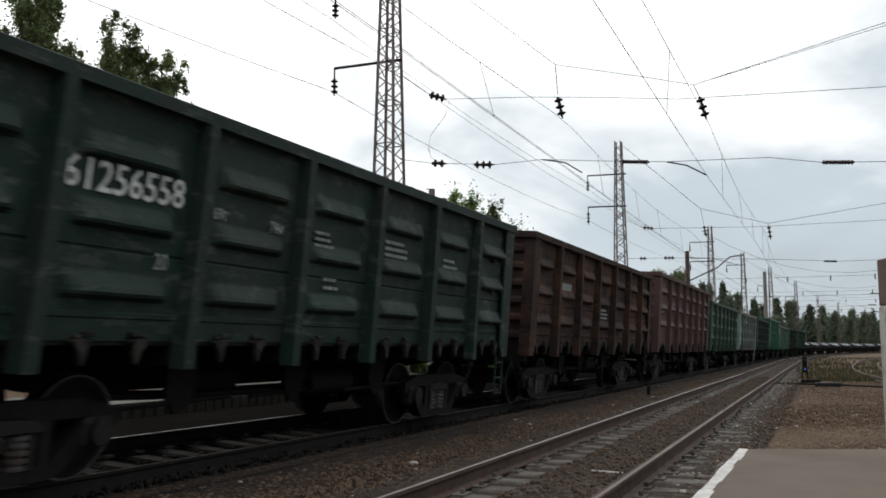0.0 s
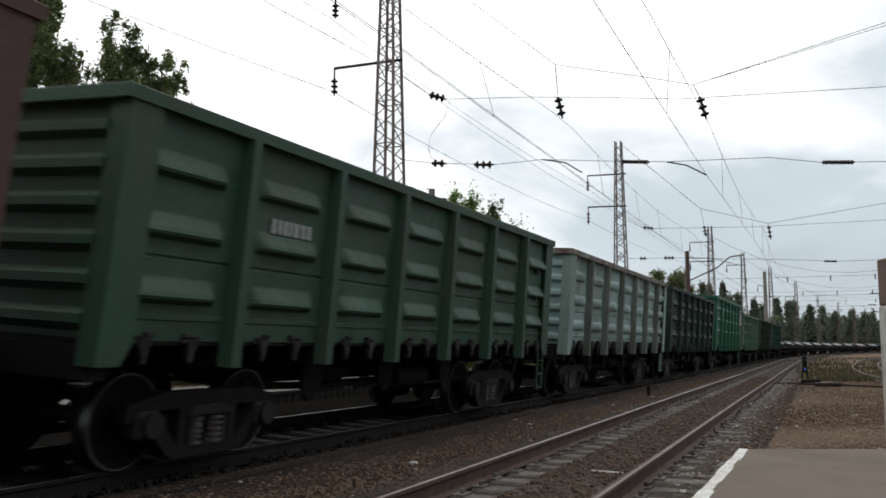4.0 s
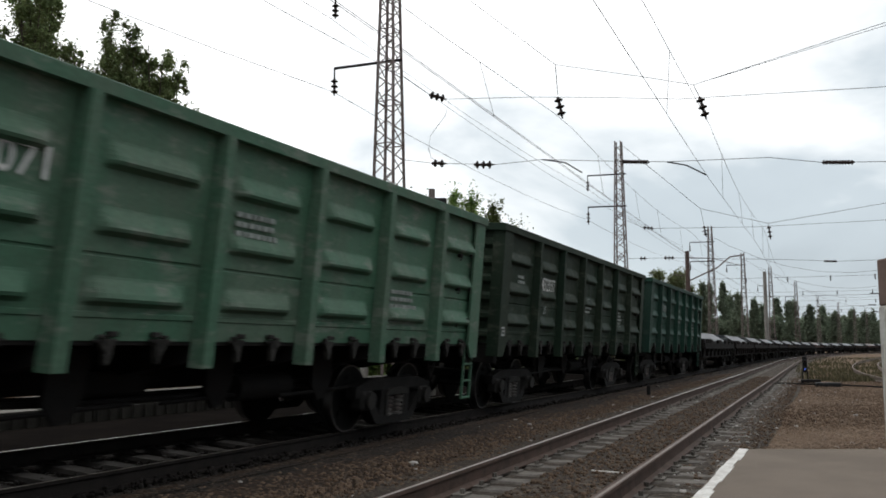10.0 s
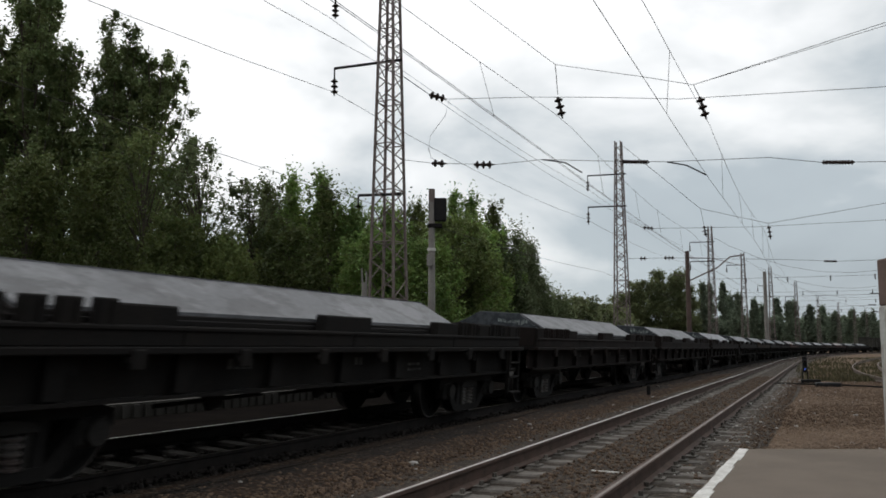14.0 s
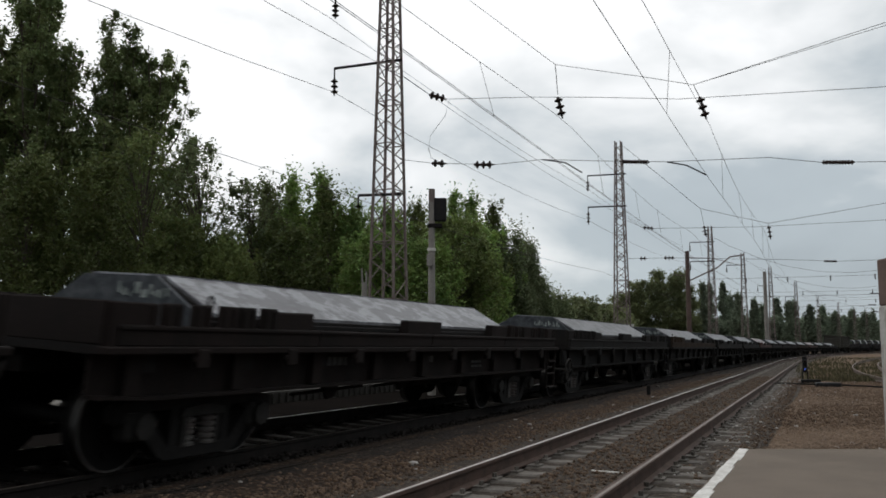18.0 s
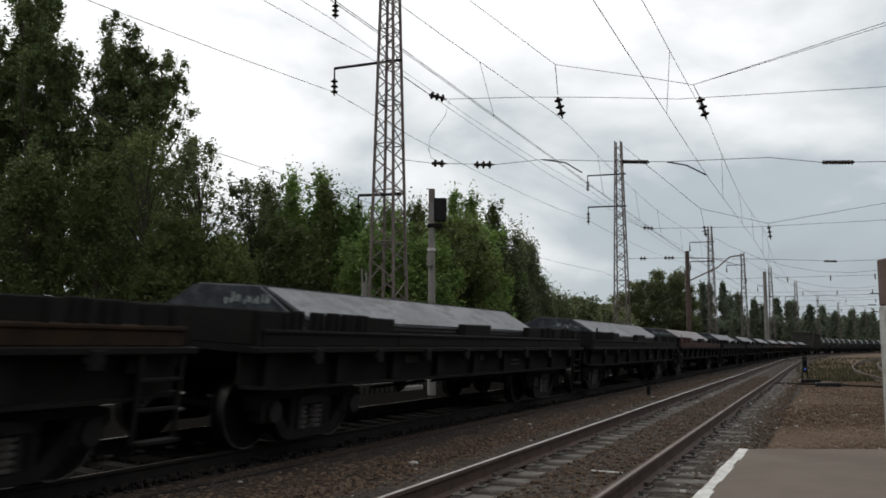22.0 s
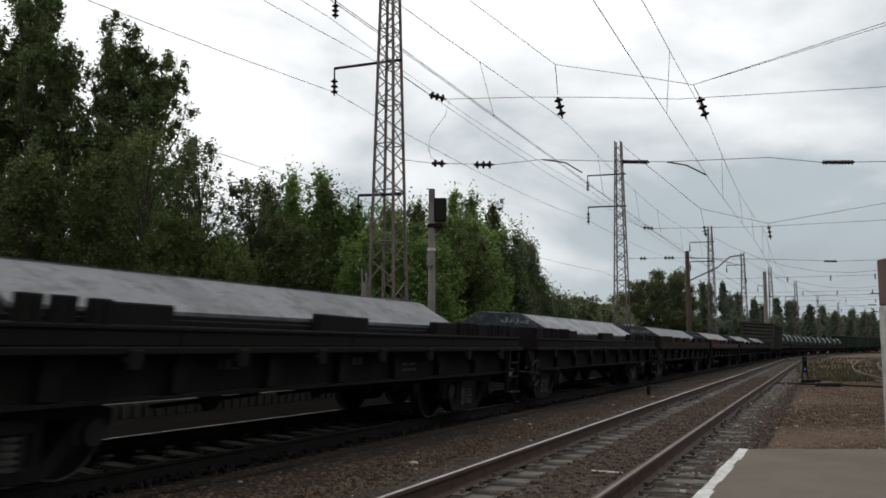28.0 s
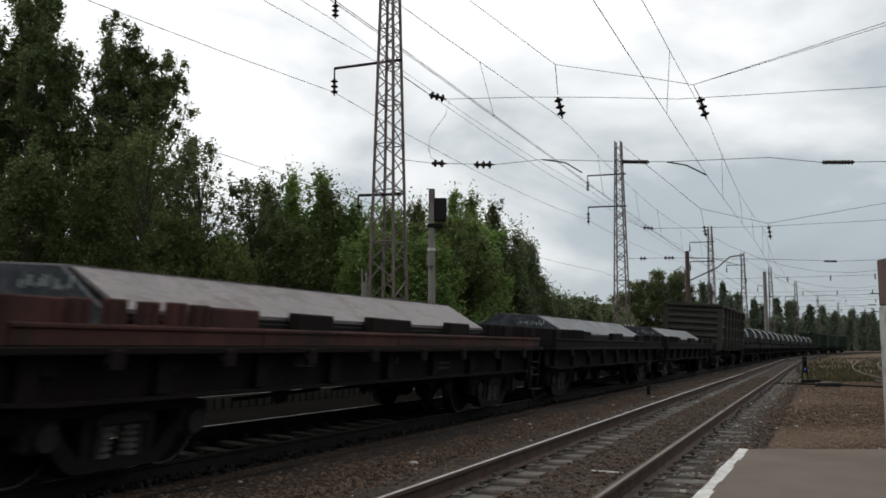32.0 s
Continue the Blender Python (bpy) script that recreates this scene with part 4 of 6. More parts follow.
def number(w, text, x0, x1, z0, z1, material=None):
    lettering(text, z1 - z0, material or M_CHALK, w, x0, z0, -1.475, "fleet_number", x1 - x0, "white stencilled fleet number")


w = add_gondola(15.68, "dark green steel gondola wagon with dented ribbed sides", P_DARKGREEN, newer=False)
number(w, "61256558", -4.5, -3.0, 2.45, 2.73)
lettering("69\u0442", 0.13, M_CHALK_DIM, w, px(2.14), 2.42, -1.475)
lettering("74\u043c", 0.13, M_CHALK_DIM, w, px(2.68), 2.40, -1.475)
bars(w, px(3.2), 2.78, 1, 0.4, M_CHALK_DIM, 0.05)
bars(w, px(3.2), 2.5, 4, 0.4, M_CHALK_DIM, 0.035, 0.075)
bars(w, px(3.35), 1.95, 2, 0.4, M_CHALK_DIM, 0.04)
bars(w, px(4.2), 2.58, 3, 0.7, M_CHALK_DIM, 0.045, 0.09)
bars(w, px(5.3), 2.5, 2, 0.6, M_CHALK_DIM, 0.045, 0.1)
lettering("20", 0.16, M_CHALK_DIM, w, -3.3, 1.85, -1.475)

lengthen(w, 0.965)
w = add_gondola(29.53, "rust-stained brown gondola wagon with patched sides", P_BROWN, 3.52, newer=False)
bars(w, px(1.2), 2.45, 2, 1.2, M_CHALK_DIM, 0.16, 0.24)
bars(w, px(3.3), 2.1, 3, 0.8, M_CHALK_DIM)
lengthen(w, 0.965)
w = add_gondola(44.0, "tall plain red-brown gondola wagon", P_REDBROWN, 3.78, dented=False, seed=2)
bars(w, -4.5, 2.62, 1, 0.7, M_CHALK_DIM, 0.22)
number(w, "1622", -3.55, -2.89, 2.6, 2.86, M_CHALK_DIM)
bars(w, px(0.4), 2.5, 2, 0.4, M_CHALK_DIM)
bars(w, px(5.3), 2.4, 4, 0.8, M_CHALK_DIM)
w = add_gondola(57.65, "mid green gondola wagon with ribbed sides", P_MIDGREEN, newer=False)
bars(w, px(1.3), 2.4, 2, 1.0, M_CHALK_DIM, 0.16, 0.24)
lengthen(w, 0.965)
w = add_gondola(71.75, "pale blue-grey gondola wagon with rusty rim and dark hatch locks", P_PALE, rim=M_RUSTY_RIM, newer=False)
for i in range(4):
    sh = Shape()
    sh.box(-0.12, 0.16, -0.05, 0.0, -0.04, 0.04, 0.015)
    sh.rod((-0.1, -0.05, 0), (-0.16, -0.06, 0.14), 0.02, n=5)
    part("rope_hook", sh, M_UNDER, w, "rusty hook on the tail panel", (6.1, -1.46, 1.42 + 0.52 * i))
lengthen(w, 0.965)
w = add_gondola(85.47, "dark bluish green gondola wagon with grimy sides", P_DARKGREEN, 3.45)
number(w, "67299081", -4.26, -2.94, 2.43, 2.71, M_CHALK_DIM)
lettering("69", 0.13, M_CHALK_DIM, w, -3.62, 2.78, -1.475)
lettering("20", 0.15, M_CHALK_DIM, w, -3.7, 2.1, -1.475)
bars(w, px(4.2), 2.4, 4, 0.7, M_CHALK_DIM)
lengthen(w, 0.965)
w = add_gondola(99.68, "tall bright green gondola wagon with a blue and white emblem panel", P_GREEN, 3.82, dented=False)
number(w, "58065707", -4.22, -2.94, 2.85, 3.13)
lettering("30", 0.16, M_CHALK, w, -3.9, 2.32, -1.475)
sh = Shape()
sh.box(0, 0.62, -0.008, 0.02, 0, 0.72)
part("repair_patch", sh, M_PATCH, w, "dark unpainted repair patch", (-4.42, -1.47, 1.5))
bars(w, 1.15, 2.36, 2, 1.15, M_CHALK_DIM, 0.13, 0.22)
bars(w, px(4.2), 2.95, 1, 0.4, M_CHALK_DIM, 0.12)
bars(w, px(5.2), 2.6, 2, 0.6, M_CHALK_DIM, 0.1, 0.14)
bars(w, px(5.2), 1.95, 4, 0.8, M_CHALK_DIM, 0.06, 0.1)
bars(w, 4.8, 2.3, 3, 1.2, M_CHALK_DIM, 0.09, 0.18)
bars(w, px(2.2), 2.2, 3, 1.0, M_CHALK_DIM)
bars(w, px(3.2), 2.6, 1, 0.4, M_CHALK_DIM, 0.12)
sh = Shape()
sh.box(0, 1.2, -0.006, 0.02, 0, 0.95)
lp = part("emblem_panel", sh, M_LOGO_PANEL, w, "pale emblem panel", (4.8, -1.56, 2.55))
sh = Shape()
sh.box(0.15, 1.05, -0.012, -0.006, 0.68, 0.86)
sh.box(0.48, 0.72, -0.012, -0.006, 0.04, 0.66)
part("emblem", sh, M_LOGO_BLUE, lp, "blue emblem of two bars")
w = add_gondola(113.42, "faded light green gondola wagon with scuffed ribs", P_FADED, 3.40, newer=False)
bars(w, -4.5, 2.45, 1, 0.75, M_CHALK_DIM, 0.26)
number(w, "071", -3.6, -3.08, 2.45, 2.73, M_CHALK)
bars(w, px(3.2), 2.5, 4, 0.8, M_CHALK_DIM)
bars(w, px(5.2), 1.9, 5, 0.8, M_CHALK_DIM)
lengthen(w, 0.965)
w = add_gondola(127.45, "very dark green gondola wagon with white numerals", P_GREENBLACK, 3.45)
number(w, "67452037", -4.26, -2.98, 2.34, 2.62)
lettering("20", 0.18, M_CHALK_DIM, w, -3.75, 1.85, -1.475)
lettering("23", 0.17, M_CHALK, w, -6.42, 1.36, -1.55)
bars(w, px(0.5), 2.5, 3, 0.35, M_CHALK_DIM)
bars(w, px(2.3), 2.3, 2, 0.5, M_CHALK_DIM)
bars(w, px(3.3), 2.3, 4, 0.6, M_CHALK_DIM)
bars(w, px(5.2), 2.1, 5, 0.7, M_CHALK_DIM)
w = add_gondola(140.95, "deep green gondola wagon with stencilled panels", P_DEEPGREEN, 3.47, newer=False)
number(w, "672650", -4.5, -3.4, 2.42, 2.68, M_CHALK_DIM)
bars(w, -3.35, 2.42, 1, 0.3, M_CHALK_DIM, 0.22)
bars(w, px(3.3), 2.5, 3, 0.6, M_CHALK_DIM, 0.12, 0.2)
bars(w, px(5.2), 2.5, 8, 1.1, M_CHALK_DIM, 0.05, 0.14)
bars(w, px(4.3), 2.1, 4, 0.6, M_CHALK_DIM, 0.07, 0.14)
lengthen(w, 0.94)


# ---- flat wagons ----
HALF = 6.7         # half of the deck's length


def flat_meshes():
    d = {}
    sh = Shape()
    sh.box(-HALF, HALF, -1.4, 1.4, 1.08, 1.16)
    for y in (-0.3, 0.3):
        sh.extrude_y([(-6.6, 0.85), (-4.7, 0.8), (-3.4, 0.55), (3.4, 0.55), (4.7, 0.8), (6.6, 0.85), (6.6, 1.08), (-6.6, 1.08)], y - 0.09, y + 0.09)
    for i in range(9):
        x = -6.0 + i * 1.5
        sh.box(x - 0.08, x + 0.08, -1.36, 1.36, 0.9, 1.08)
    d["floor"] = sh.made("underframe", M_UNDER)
    # a deep sill: web, top flange, bottom flange
    low = [(-6.65, 0.72), (-5.9, 0.68), (5.9, 0.68), (6.65, 0.72)]
    sh = Shape()
    sh.extrude_y(low + [(6.65, 1.08), (-6.65, 1.08)], 0.14, 0.18)
    sh.box(-HALF, HALF, -0.09, 0.22, 1.08, 1.15, 0.012)
    sh.extrude_y([(x, z - 0.035) for x, z in low] + low[::-1], 0.03, 0.139)
    d["sill"] = sh.made("side_sill")
    sh = Shape()
    sh.extrude_y([(-0.10, 0.70), (0.10, 0.70), (0.10, 1.078), (-0.10, 1.078)], 0.05, 0.138)
    d["rib"] = sh.made("sill_rib")
    sh = Shape()
    sh.box(-0.09, 0.09, -0.12, -0.04, 0.94, 1.13, 0.015)
    sh.box(-0.12, 0.12, -0.10, -0.04, 1.0, 1.06, 0.01)
    d["pocket"] = sh.made("stake_pocket")
    for key, wide, top in (("board", 0.5, 1.56), ("stake", 0.27, 1.57), ("wide", 0.62, 1.555)):
        sh = Shape()
        sh.box(-wide / 2, wide / 2, -0.05, 0.02, 1.15, top, 0.014)
        sh.box(-wide / 2 + 0.03, -wide / 2 + 0.09, -0.068, -0.05, 1.16, top - 0.03)
        sh.box(wide / 2 - 0.09, wide / 2 - 0.03, -0.068, -0.05, 1.16, top - 0.03)
        d[key] = sh.made("side_stake" if key == "stake" else "side_board")
    sh = Shape()
    sh.box(-1.63, 1.63, -0.035, 0.035, 1.15, 1.345, 0.012)
    sh.box(-1.63, 1.63, -0.055, -0.035, 1.30, 1.335, 0.006)
    d["curb"] = sh.made("side_curb")
    for key, wide in (("block", 0.82), ("long", 1.22)):
        d[key] = Shape().box(-wide / 2, wide / 2, -0.045, 0.10, 1.20, 1.545, 0.02).made("timber_block")
    d["end"] = Shape().box(-0.03, 0.03, -1.4, 1.4, 1.16, 1.55, 0.012).made("end_board")
    sh = Shape()
    for k in range(18):
        y = -1.28 + k * 0.142
        sh.box(-6.55, 6.55, y, y + 0.132, 1.16, 1.20 + 0.006 * (k * 7 % 3))
    d["planks"] = sh.made("deck", M_DARK_SLEEPER)
    sh = Shape()
    for x in (-0.27, 0.27):
        sh.box(x - 0.022, x + 0.022, -0.022, 0.022, 0, 0.84, 0.006)
    for z in (0.0, 0.29, 0.56):
        sh.box(-0.27, 0.27, -0.035 if z else -0.09, 0.035, z, z + 0.035, 0.006)
    d["ladder"] = sh.made("ladder")
    sh = Shape()
    sh.extrude_y([(-0.34, 1.02), (0.02, 0.62), (0.06, 0.62), (0.06, 1.06), (-0.34, 1.06)], 0.0, 0.02)
    d["bracket"] = sh.made("handwheel_bracket", M_FRAME)
    for k in ("sill", "rib", "pocket", "stake", "board", "wide", "curb", "block", "long", "end", "ladder"):
        d[k].materials.append(M_UNDER)
    return d


FM = flat_meshes()
# grey and brown near-black: shadow under the deck edge is put into the paint
F_GREY = mat("shaded_grey_wagon_paint", (0.00967, 0.0087, 0.00825), 0.85, 0, (0.0162, 0.0137, 0.0118), 1.5, 25, 0.7, 0.2, streak=2)
F_BROWN = mat("shaded_brown_wagon_paint", (0.0134, 0.009, 0.00788), 0.85, 0, (0.0093, 0.00788, 0.00695), 1.5, 25, 0.8, 0.2, streak=2)
F_RED = mat("red_brown_flat_wagon_paint", (0.075, 0.0285, 0.0218), 0.85, 0, (0.0225, 0.015, 0.0135), 1.5, 25, 0.75, 0.2, streak=2)
F_RUST = mat("rusty_flat_wagon_paint", (0.0358, 0.0208, 0.0117), 0.85, 0, (0.0143, 0.0111, 0.0091), 2.5, 25, 0.7, 0.2)


def flat(label, paint, teeth_front=6, seed=0, accent=None, brake=False):
    rng = random.Random(seed)
    w = thing("flat_wagon", label, "flat wagon", "wagons of the goods train")
    put("underframe", FM["floor"], w)
    put("deck", FM["planks"], w)
    turn = pose(0, 0, 0, 0, 0, 180)
    # low side boards with gaps between them, and blocks that hold the load
    front = [("wide", -6.36, accent), ("stake", -5.83, accent), ("stake", -5.42, accent), ("stake", -5.03, accent), ("stake", -4.66, accent), ("stake", -4.29, accent)][-teeth_front:] + [("block", -3.76, accent)]
    rear = [("block", 3.1, None), ("stake", 3.70, None), ("stake", 4.07, None), ("wide", 4.66, None), ("stake", 5.20, None), ("stake", 5.58, None), ("board", 6.2, None)]
    mid_blocks = [("long", -0.15 + rng.uniform(-0.08, 0.08), None)]
    if seed in (12, 13):
        mid_blocks += [("block", -2.2, None), ("block", 2.3, None)]
        rear = rear[1:]
    for side_ in (-1, 1):
        rot = Matrix() if side_ < 0 else turn
        y = side_ * 1.42
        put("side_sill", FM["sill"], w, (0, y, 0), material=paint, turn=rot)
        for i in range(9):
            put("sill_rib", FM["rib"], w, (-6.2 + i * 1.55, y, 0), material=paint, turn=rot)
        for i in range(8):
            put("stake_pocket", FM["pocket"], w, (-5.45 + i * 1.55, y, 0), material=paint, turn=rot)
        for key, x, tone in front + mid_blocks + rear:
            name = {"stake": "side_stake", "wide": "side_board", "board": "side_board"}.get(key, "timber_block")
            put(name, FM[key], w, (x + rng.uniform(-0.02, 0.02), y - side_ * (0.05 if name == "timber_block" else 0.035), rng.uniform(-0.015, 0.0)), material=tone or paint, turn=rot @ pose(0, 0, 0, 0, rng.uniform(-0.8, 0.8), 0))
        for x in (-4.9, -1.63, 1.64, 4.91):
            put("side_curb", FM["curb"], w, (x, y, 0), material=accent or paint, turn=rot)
    put("end_board", FM["end"], w, (-6.66, 0, 0), material=paint)
    put("end_board", FM["end"], w, (6.66, 0, 0), material=paint)
    put("ladder", FM["ladder"], w, (6.25, -1.47, 0.27), material=paint)
    bars(w, -2.4 + rng.uniform(-0.5, 0.5), 0.9, 1, 0.55, M_FAINT, 0.11, 0.2, -1.283)
    bars(w, 0.35 + rng.uniform(-0.2, 0.3), 0.9, 1, 0.24, M_FAINT, 0.10, 0.2, -1.283)
    bars(w, 1.9 + rng.uniform(-0.3, 0.3), 0.86, 2, 0.5, M_FAINT, 0.04, 0.08, -1.283)
    running_gear(w, 4.86, 6.6, False)
    if brake:
        put("handwheel", GEAR["handwheel"], w, (-6.72, -1.50, 0.62), label="spoked handbrake wheel")
        put("handwheel_bracket", FM["bracket"], w, (-6.62, -1.40, 0))
    return w


def plate_stack_mesh(side_):
    """Plates that lean on a frame, one side of the stack."""
    out = []
    for k in range(3):
        a, b = -4.55 + 0.05 * k, 4.55 - 0.04 * k
        lo, hi = 1.28 - 0.02 * k, 0.50
        z0, z1 = 1.35 + 0.045 * k, 1.74 + 0.04 * k
        o = [(-lo, z0), (-hi, z1), (-hi, z1 + 0.036), (-lo, z0 + 0.04)]
        if side_ > 0:
            o = [(-y, z) for y, z in o][::-1]
        # lower plates near-black: the shadow at the stack's foot is put into their colour
        out.append(Shape().extrude_x(o, a, b).made("plate", M_PLATE if k == 2 else M_UNDER))
    return out


PLATES = plate_stack_mesh(-1) + plate_stack_mesh(1)
RACK = Shape().extrude_x([(-1.25, 1.25), (1.25, 1.25), (1.25, 1.37), (0.52, 1.84), (-0.52, 1.84), (-1.25, 1.37)], -0.03, 0.03).made("end_frame", M_PLATE_END)
RIDGE = Shape().box(-4.5, 4.5, -0.51, 0.51, 1.826, 1.866).made("top_plate", M_PLATE)


def plate_load(label, surface, hook=False, seed=0):
    rng = random.Random(seed)
    t = thing("steel_plate_stack", label, "steel plates", "plate loads of the goods train")
    for k, me in enumerate(PLATES):
        put("plate", me, t, material=surface if k % 3 == 2 else None)
    put("top_plate", RIDGE, t, material=surface)
    for x in (-4.57, 4.57):
        put("end_frame", RACK, t, (x, 0, 0), label="dark end frame")
    sh = Shape()
    for i in range(13):
        y = -0.72 + i * 0.055 + rng.random() * 0.03
        z = 1.60 + rng.random() * 0.05
        sh.box(-4.612, -4.598, y, y + rng.uniform(0.012, 0.035), z, z + rng.uniform(0.04, 0.13))
    tagged(part("chalk_scrawl", sh, M_CHALK_DIM, t, "white chalk scrawl on the plate ends"), kind="stuff")
    if hook:
        hk = Shape()
        hk.tube([(0.045 * math.cos(a), 0, 0.06 + 0.065 * math.sin(a)) for a in [k * math.pi / 5 for k in range(11)]], 0.016, 5)
        part("lifting_eye", hk, M_UNDER, t, "dark lifting eye", (-4.5, -1.2, 1.53))
    return t


FLAT_PITCH = 14.33
FLAT_STYLE = "gbbbggggrggbbrgg"  # r: only the boards are red
PLATE_STYLE = "pppspppprppsprpp"
ACCENT = {5: F_RUST, 8: F_RED, 12: F_RUST, 13: F_RED, 3: F_BROWN}
LOAD_AT = {3: -0.55, 4: -0.42, 5: -0.76, 6: -0.82, 7: -0.69, 11: -0.45, 12: -0.5, 13: -0.71}      # where each load lies on its wagon
for i in range(16):
    mid = 149.51 + FLAT_PITCH * i
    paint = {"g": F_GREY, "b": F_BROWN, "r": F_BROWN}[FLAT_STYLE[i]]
    words = {"g": "dark grey flat wagon with low stake sides", "b": "dark brown flat wagon with low stake sides", "r": "dark flat wagon with red-brown side boards"}[FLAT_STYLE[i]]
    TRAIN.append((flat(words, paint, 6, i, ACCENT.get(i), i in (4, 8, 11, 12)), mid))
    surf = {"p": M_PLATE, "s": M_PLATE_SPOT, "r": M_PLATE_RED}[PLATE_STYLE[i]]
    words = {"p": "leaning grey steel plates stacked on a flat wagon", "s": "leaning steel plates with white blotches on a flat wagon", "r": "leaning brownish steel plates on a flat wagon"}[PLATE_STYLE[i]]
    TRAIN.append((plate_load(words, surf, i in (3, 5, 7, 8), i), mid + LOAD_AT.get(i, -0.6)))

# dark paint lightened: the haze over this far wagon is put into it
add_gondola(386.85, "sooty dark brown gondola wagon among flat wagons", mat("hazed_dark_wagon_paint", (0.055, 0.052, 0.044), 0.8, 0, None, 1.5, 25, 0.5, 0.2), 3.45)


# ---- coil wagons at the tail ----
def coil_mesh():
    sh = Shape()
    n, ro, ri = 28, 0.80, 0.45
    prof = [(-0.72, ri), (-0.72, ro - 0.03), (-0.69, ro), (0.69, ro), (0.72, ro - 0.03), (0.72, ri)]
    vs = [(x, r * math.cos(2 * math.pi * i / n), r * math.sin(2 * math.pi * i / n)) for x, r in prof for i in range(n)]
    m = len(prof)
    sh.add(vs, [(j * n + i, j * n + (i + 1) % n, (j + 1) % m * n + (i + 1) % n, (j + 1) % m * n + i) for j in range(m) for i in range(n)])
    sh.mi = [1 if f // n in (0, 4, 5) else 0 for f in range(m * n)]
    return sh.made("steel_coil", M_COIL, M_PLATE_END)


COIL = coil_mesh()
for i in range(7):
    mid = 394.6 + 14.05 * i
    cw = flat("dark flat wagon that carries steel coils in a cradle", F_GREY, 6, 40 + i)
    for y in (-1.2, 1.2):
        part("cradle_side", Shape().box(-6.2, 6.2, y - 0.06, y + 0.06, 1.2, 1.9, 0.01), F_BROWN, cw)
    TRAIN.append((cw, mid))
    for k in range(2):
        c = tagged(new("steel_coil", COIL), "banded grey steel coil standing on a flat wagon", "steel coil", "coils on the flat wagons")
        c["lift"] = 2.04
        TRAIN.append((c, mid - 3.5 + k * 6.6))
for i, p_ in enumerate((P_GREENBLACK, P_DARKGREEN, P_GREENBLACK)):
    add_gondola(499.8 + 13.95 * i, "dark green gondola wagon near the train's tail", p_, 3.45)


# ---- overhead line ----
def lattice_mast_meshes(h, w0, w1):
    at_ = lambda z: (w0 + (w1 - w0) * z / h) / 2
    d = {}
    sh = Shape()
    a, b = at_(0), at_(h)
    q = 0.036
    sh.hexa([(a - q, a - q, 0), (a + q, a - q, 0), (a + q, a + q, 0), (a - q, a + q, 0), (b - q, b - q, h), (b + q, b - q, h), (b + q, b + q, h), (b - q, b + q, h)])
    d["leg"] = sh.made("leg", M_MAST)
    sh = Shape()
    z, k = 0.4, 0
    while z < h - 0.3:
        step = max(0.38, at_(z) * 2 * 0.72)
        z1 = min(z + step, h)
        a, b = at_(z), at_(z1)
        p, q = ((-a, -a, z), (b, -b, z1)) if k % 2 else ((a, -a, z), (-b, -b, z1))
        sh.rod(p, q, 0.022, n=4)
        if k % 3 == 0:
            sh.rod((-a, -a, z), (a, -a, z), 0.02, n=4)
        z, k = z1, k + 1
    d["face"] = sh.made("lattice_face", M_MAST)
    return d


MAST = lattice_mast_meshes(15.0, 0.97, 0.36)


def lattice_mast(label, x, y, top, arms, turn=64):
    m = thing("lattice_mast", label, "catenary mast", "catenary masts", pose(x, y, top - 15.0, 0, 0, turn))
    base = Shape()
    base.box(-0.85, 0.85, -0.85, 0.85, -1.5, 15.0 - top - 0.1, 0.04)
    part("footing", base, M_CONCRETE, m, "concrete footing")
    for i in range(4):
        r = pose(0, 0, 0, 0, 0, 90 * i)
        put("leg", MAST["leg"], m, turn=r)
        put("lattice_face", MAST["face"], m, turn=r)
    for z, length, drop in arms:
        z += 15.0 - top
        sh = Shape()
        sh.rod((0, -0.45, z - 0.02), (0, length, z + 0.06), 0.05, n=5)
        sh.rod((0, length, z + 0.06), (0, length, z - 0.3), 0.03, n=5)
        arm = part("bracket_arm", sh, M_BLACK, m, "dark steel bracket arm")
        insulator(arm, (0, length, z - 0.3), (0, length, z - 0.3 - drop), 3)
    return m


def insulator(parent, a, b, discs, r=0.13):
    """A turned string of glazed discs between a and b."""
    a, b = Vector(a), Vector(b)
    ax = b - a
    step = ax.length / (discs + 0.3)
    prof = [(0.0, 0.02)]
    for i in range(discs):
        z = step * (i + 0.3)
        k = min(0.05, step * 0.22)
        prof += [(z - k, 0.05), (z, 0.06), (z + k, r), (z + 1.6 * k, r * 0.85), (z + 2 * k, 0.04)]
    prof += [(ax.length, 0.02)]
    n = 12
    ax.normalize()
    u = ax.cross(Vector((0, 0, 1)) if abs(ax.z) < 0.9 else Vector((1, 0, 0))).normalized()
    w_ = ax.cross(u)
    vs = [a + ax * z + (u * math.cos(2 * math.pi * k / n) + w_ * math.sin(2 * math.pi * k / n)) * q for z, q in prof for k in range(n)]
    fs = [(j * n + (k + 1) % n, j * n + k, (j + 1) * n + k, (j + 1) * n + (k + 1) % n) for j in range(len(prof) - 1) for k in range(n)]
    return part("insulator", Shape().add(vs, fs), M_INSUL, parent, "dark glazed insulator string")


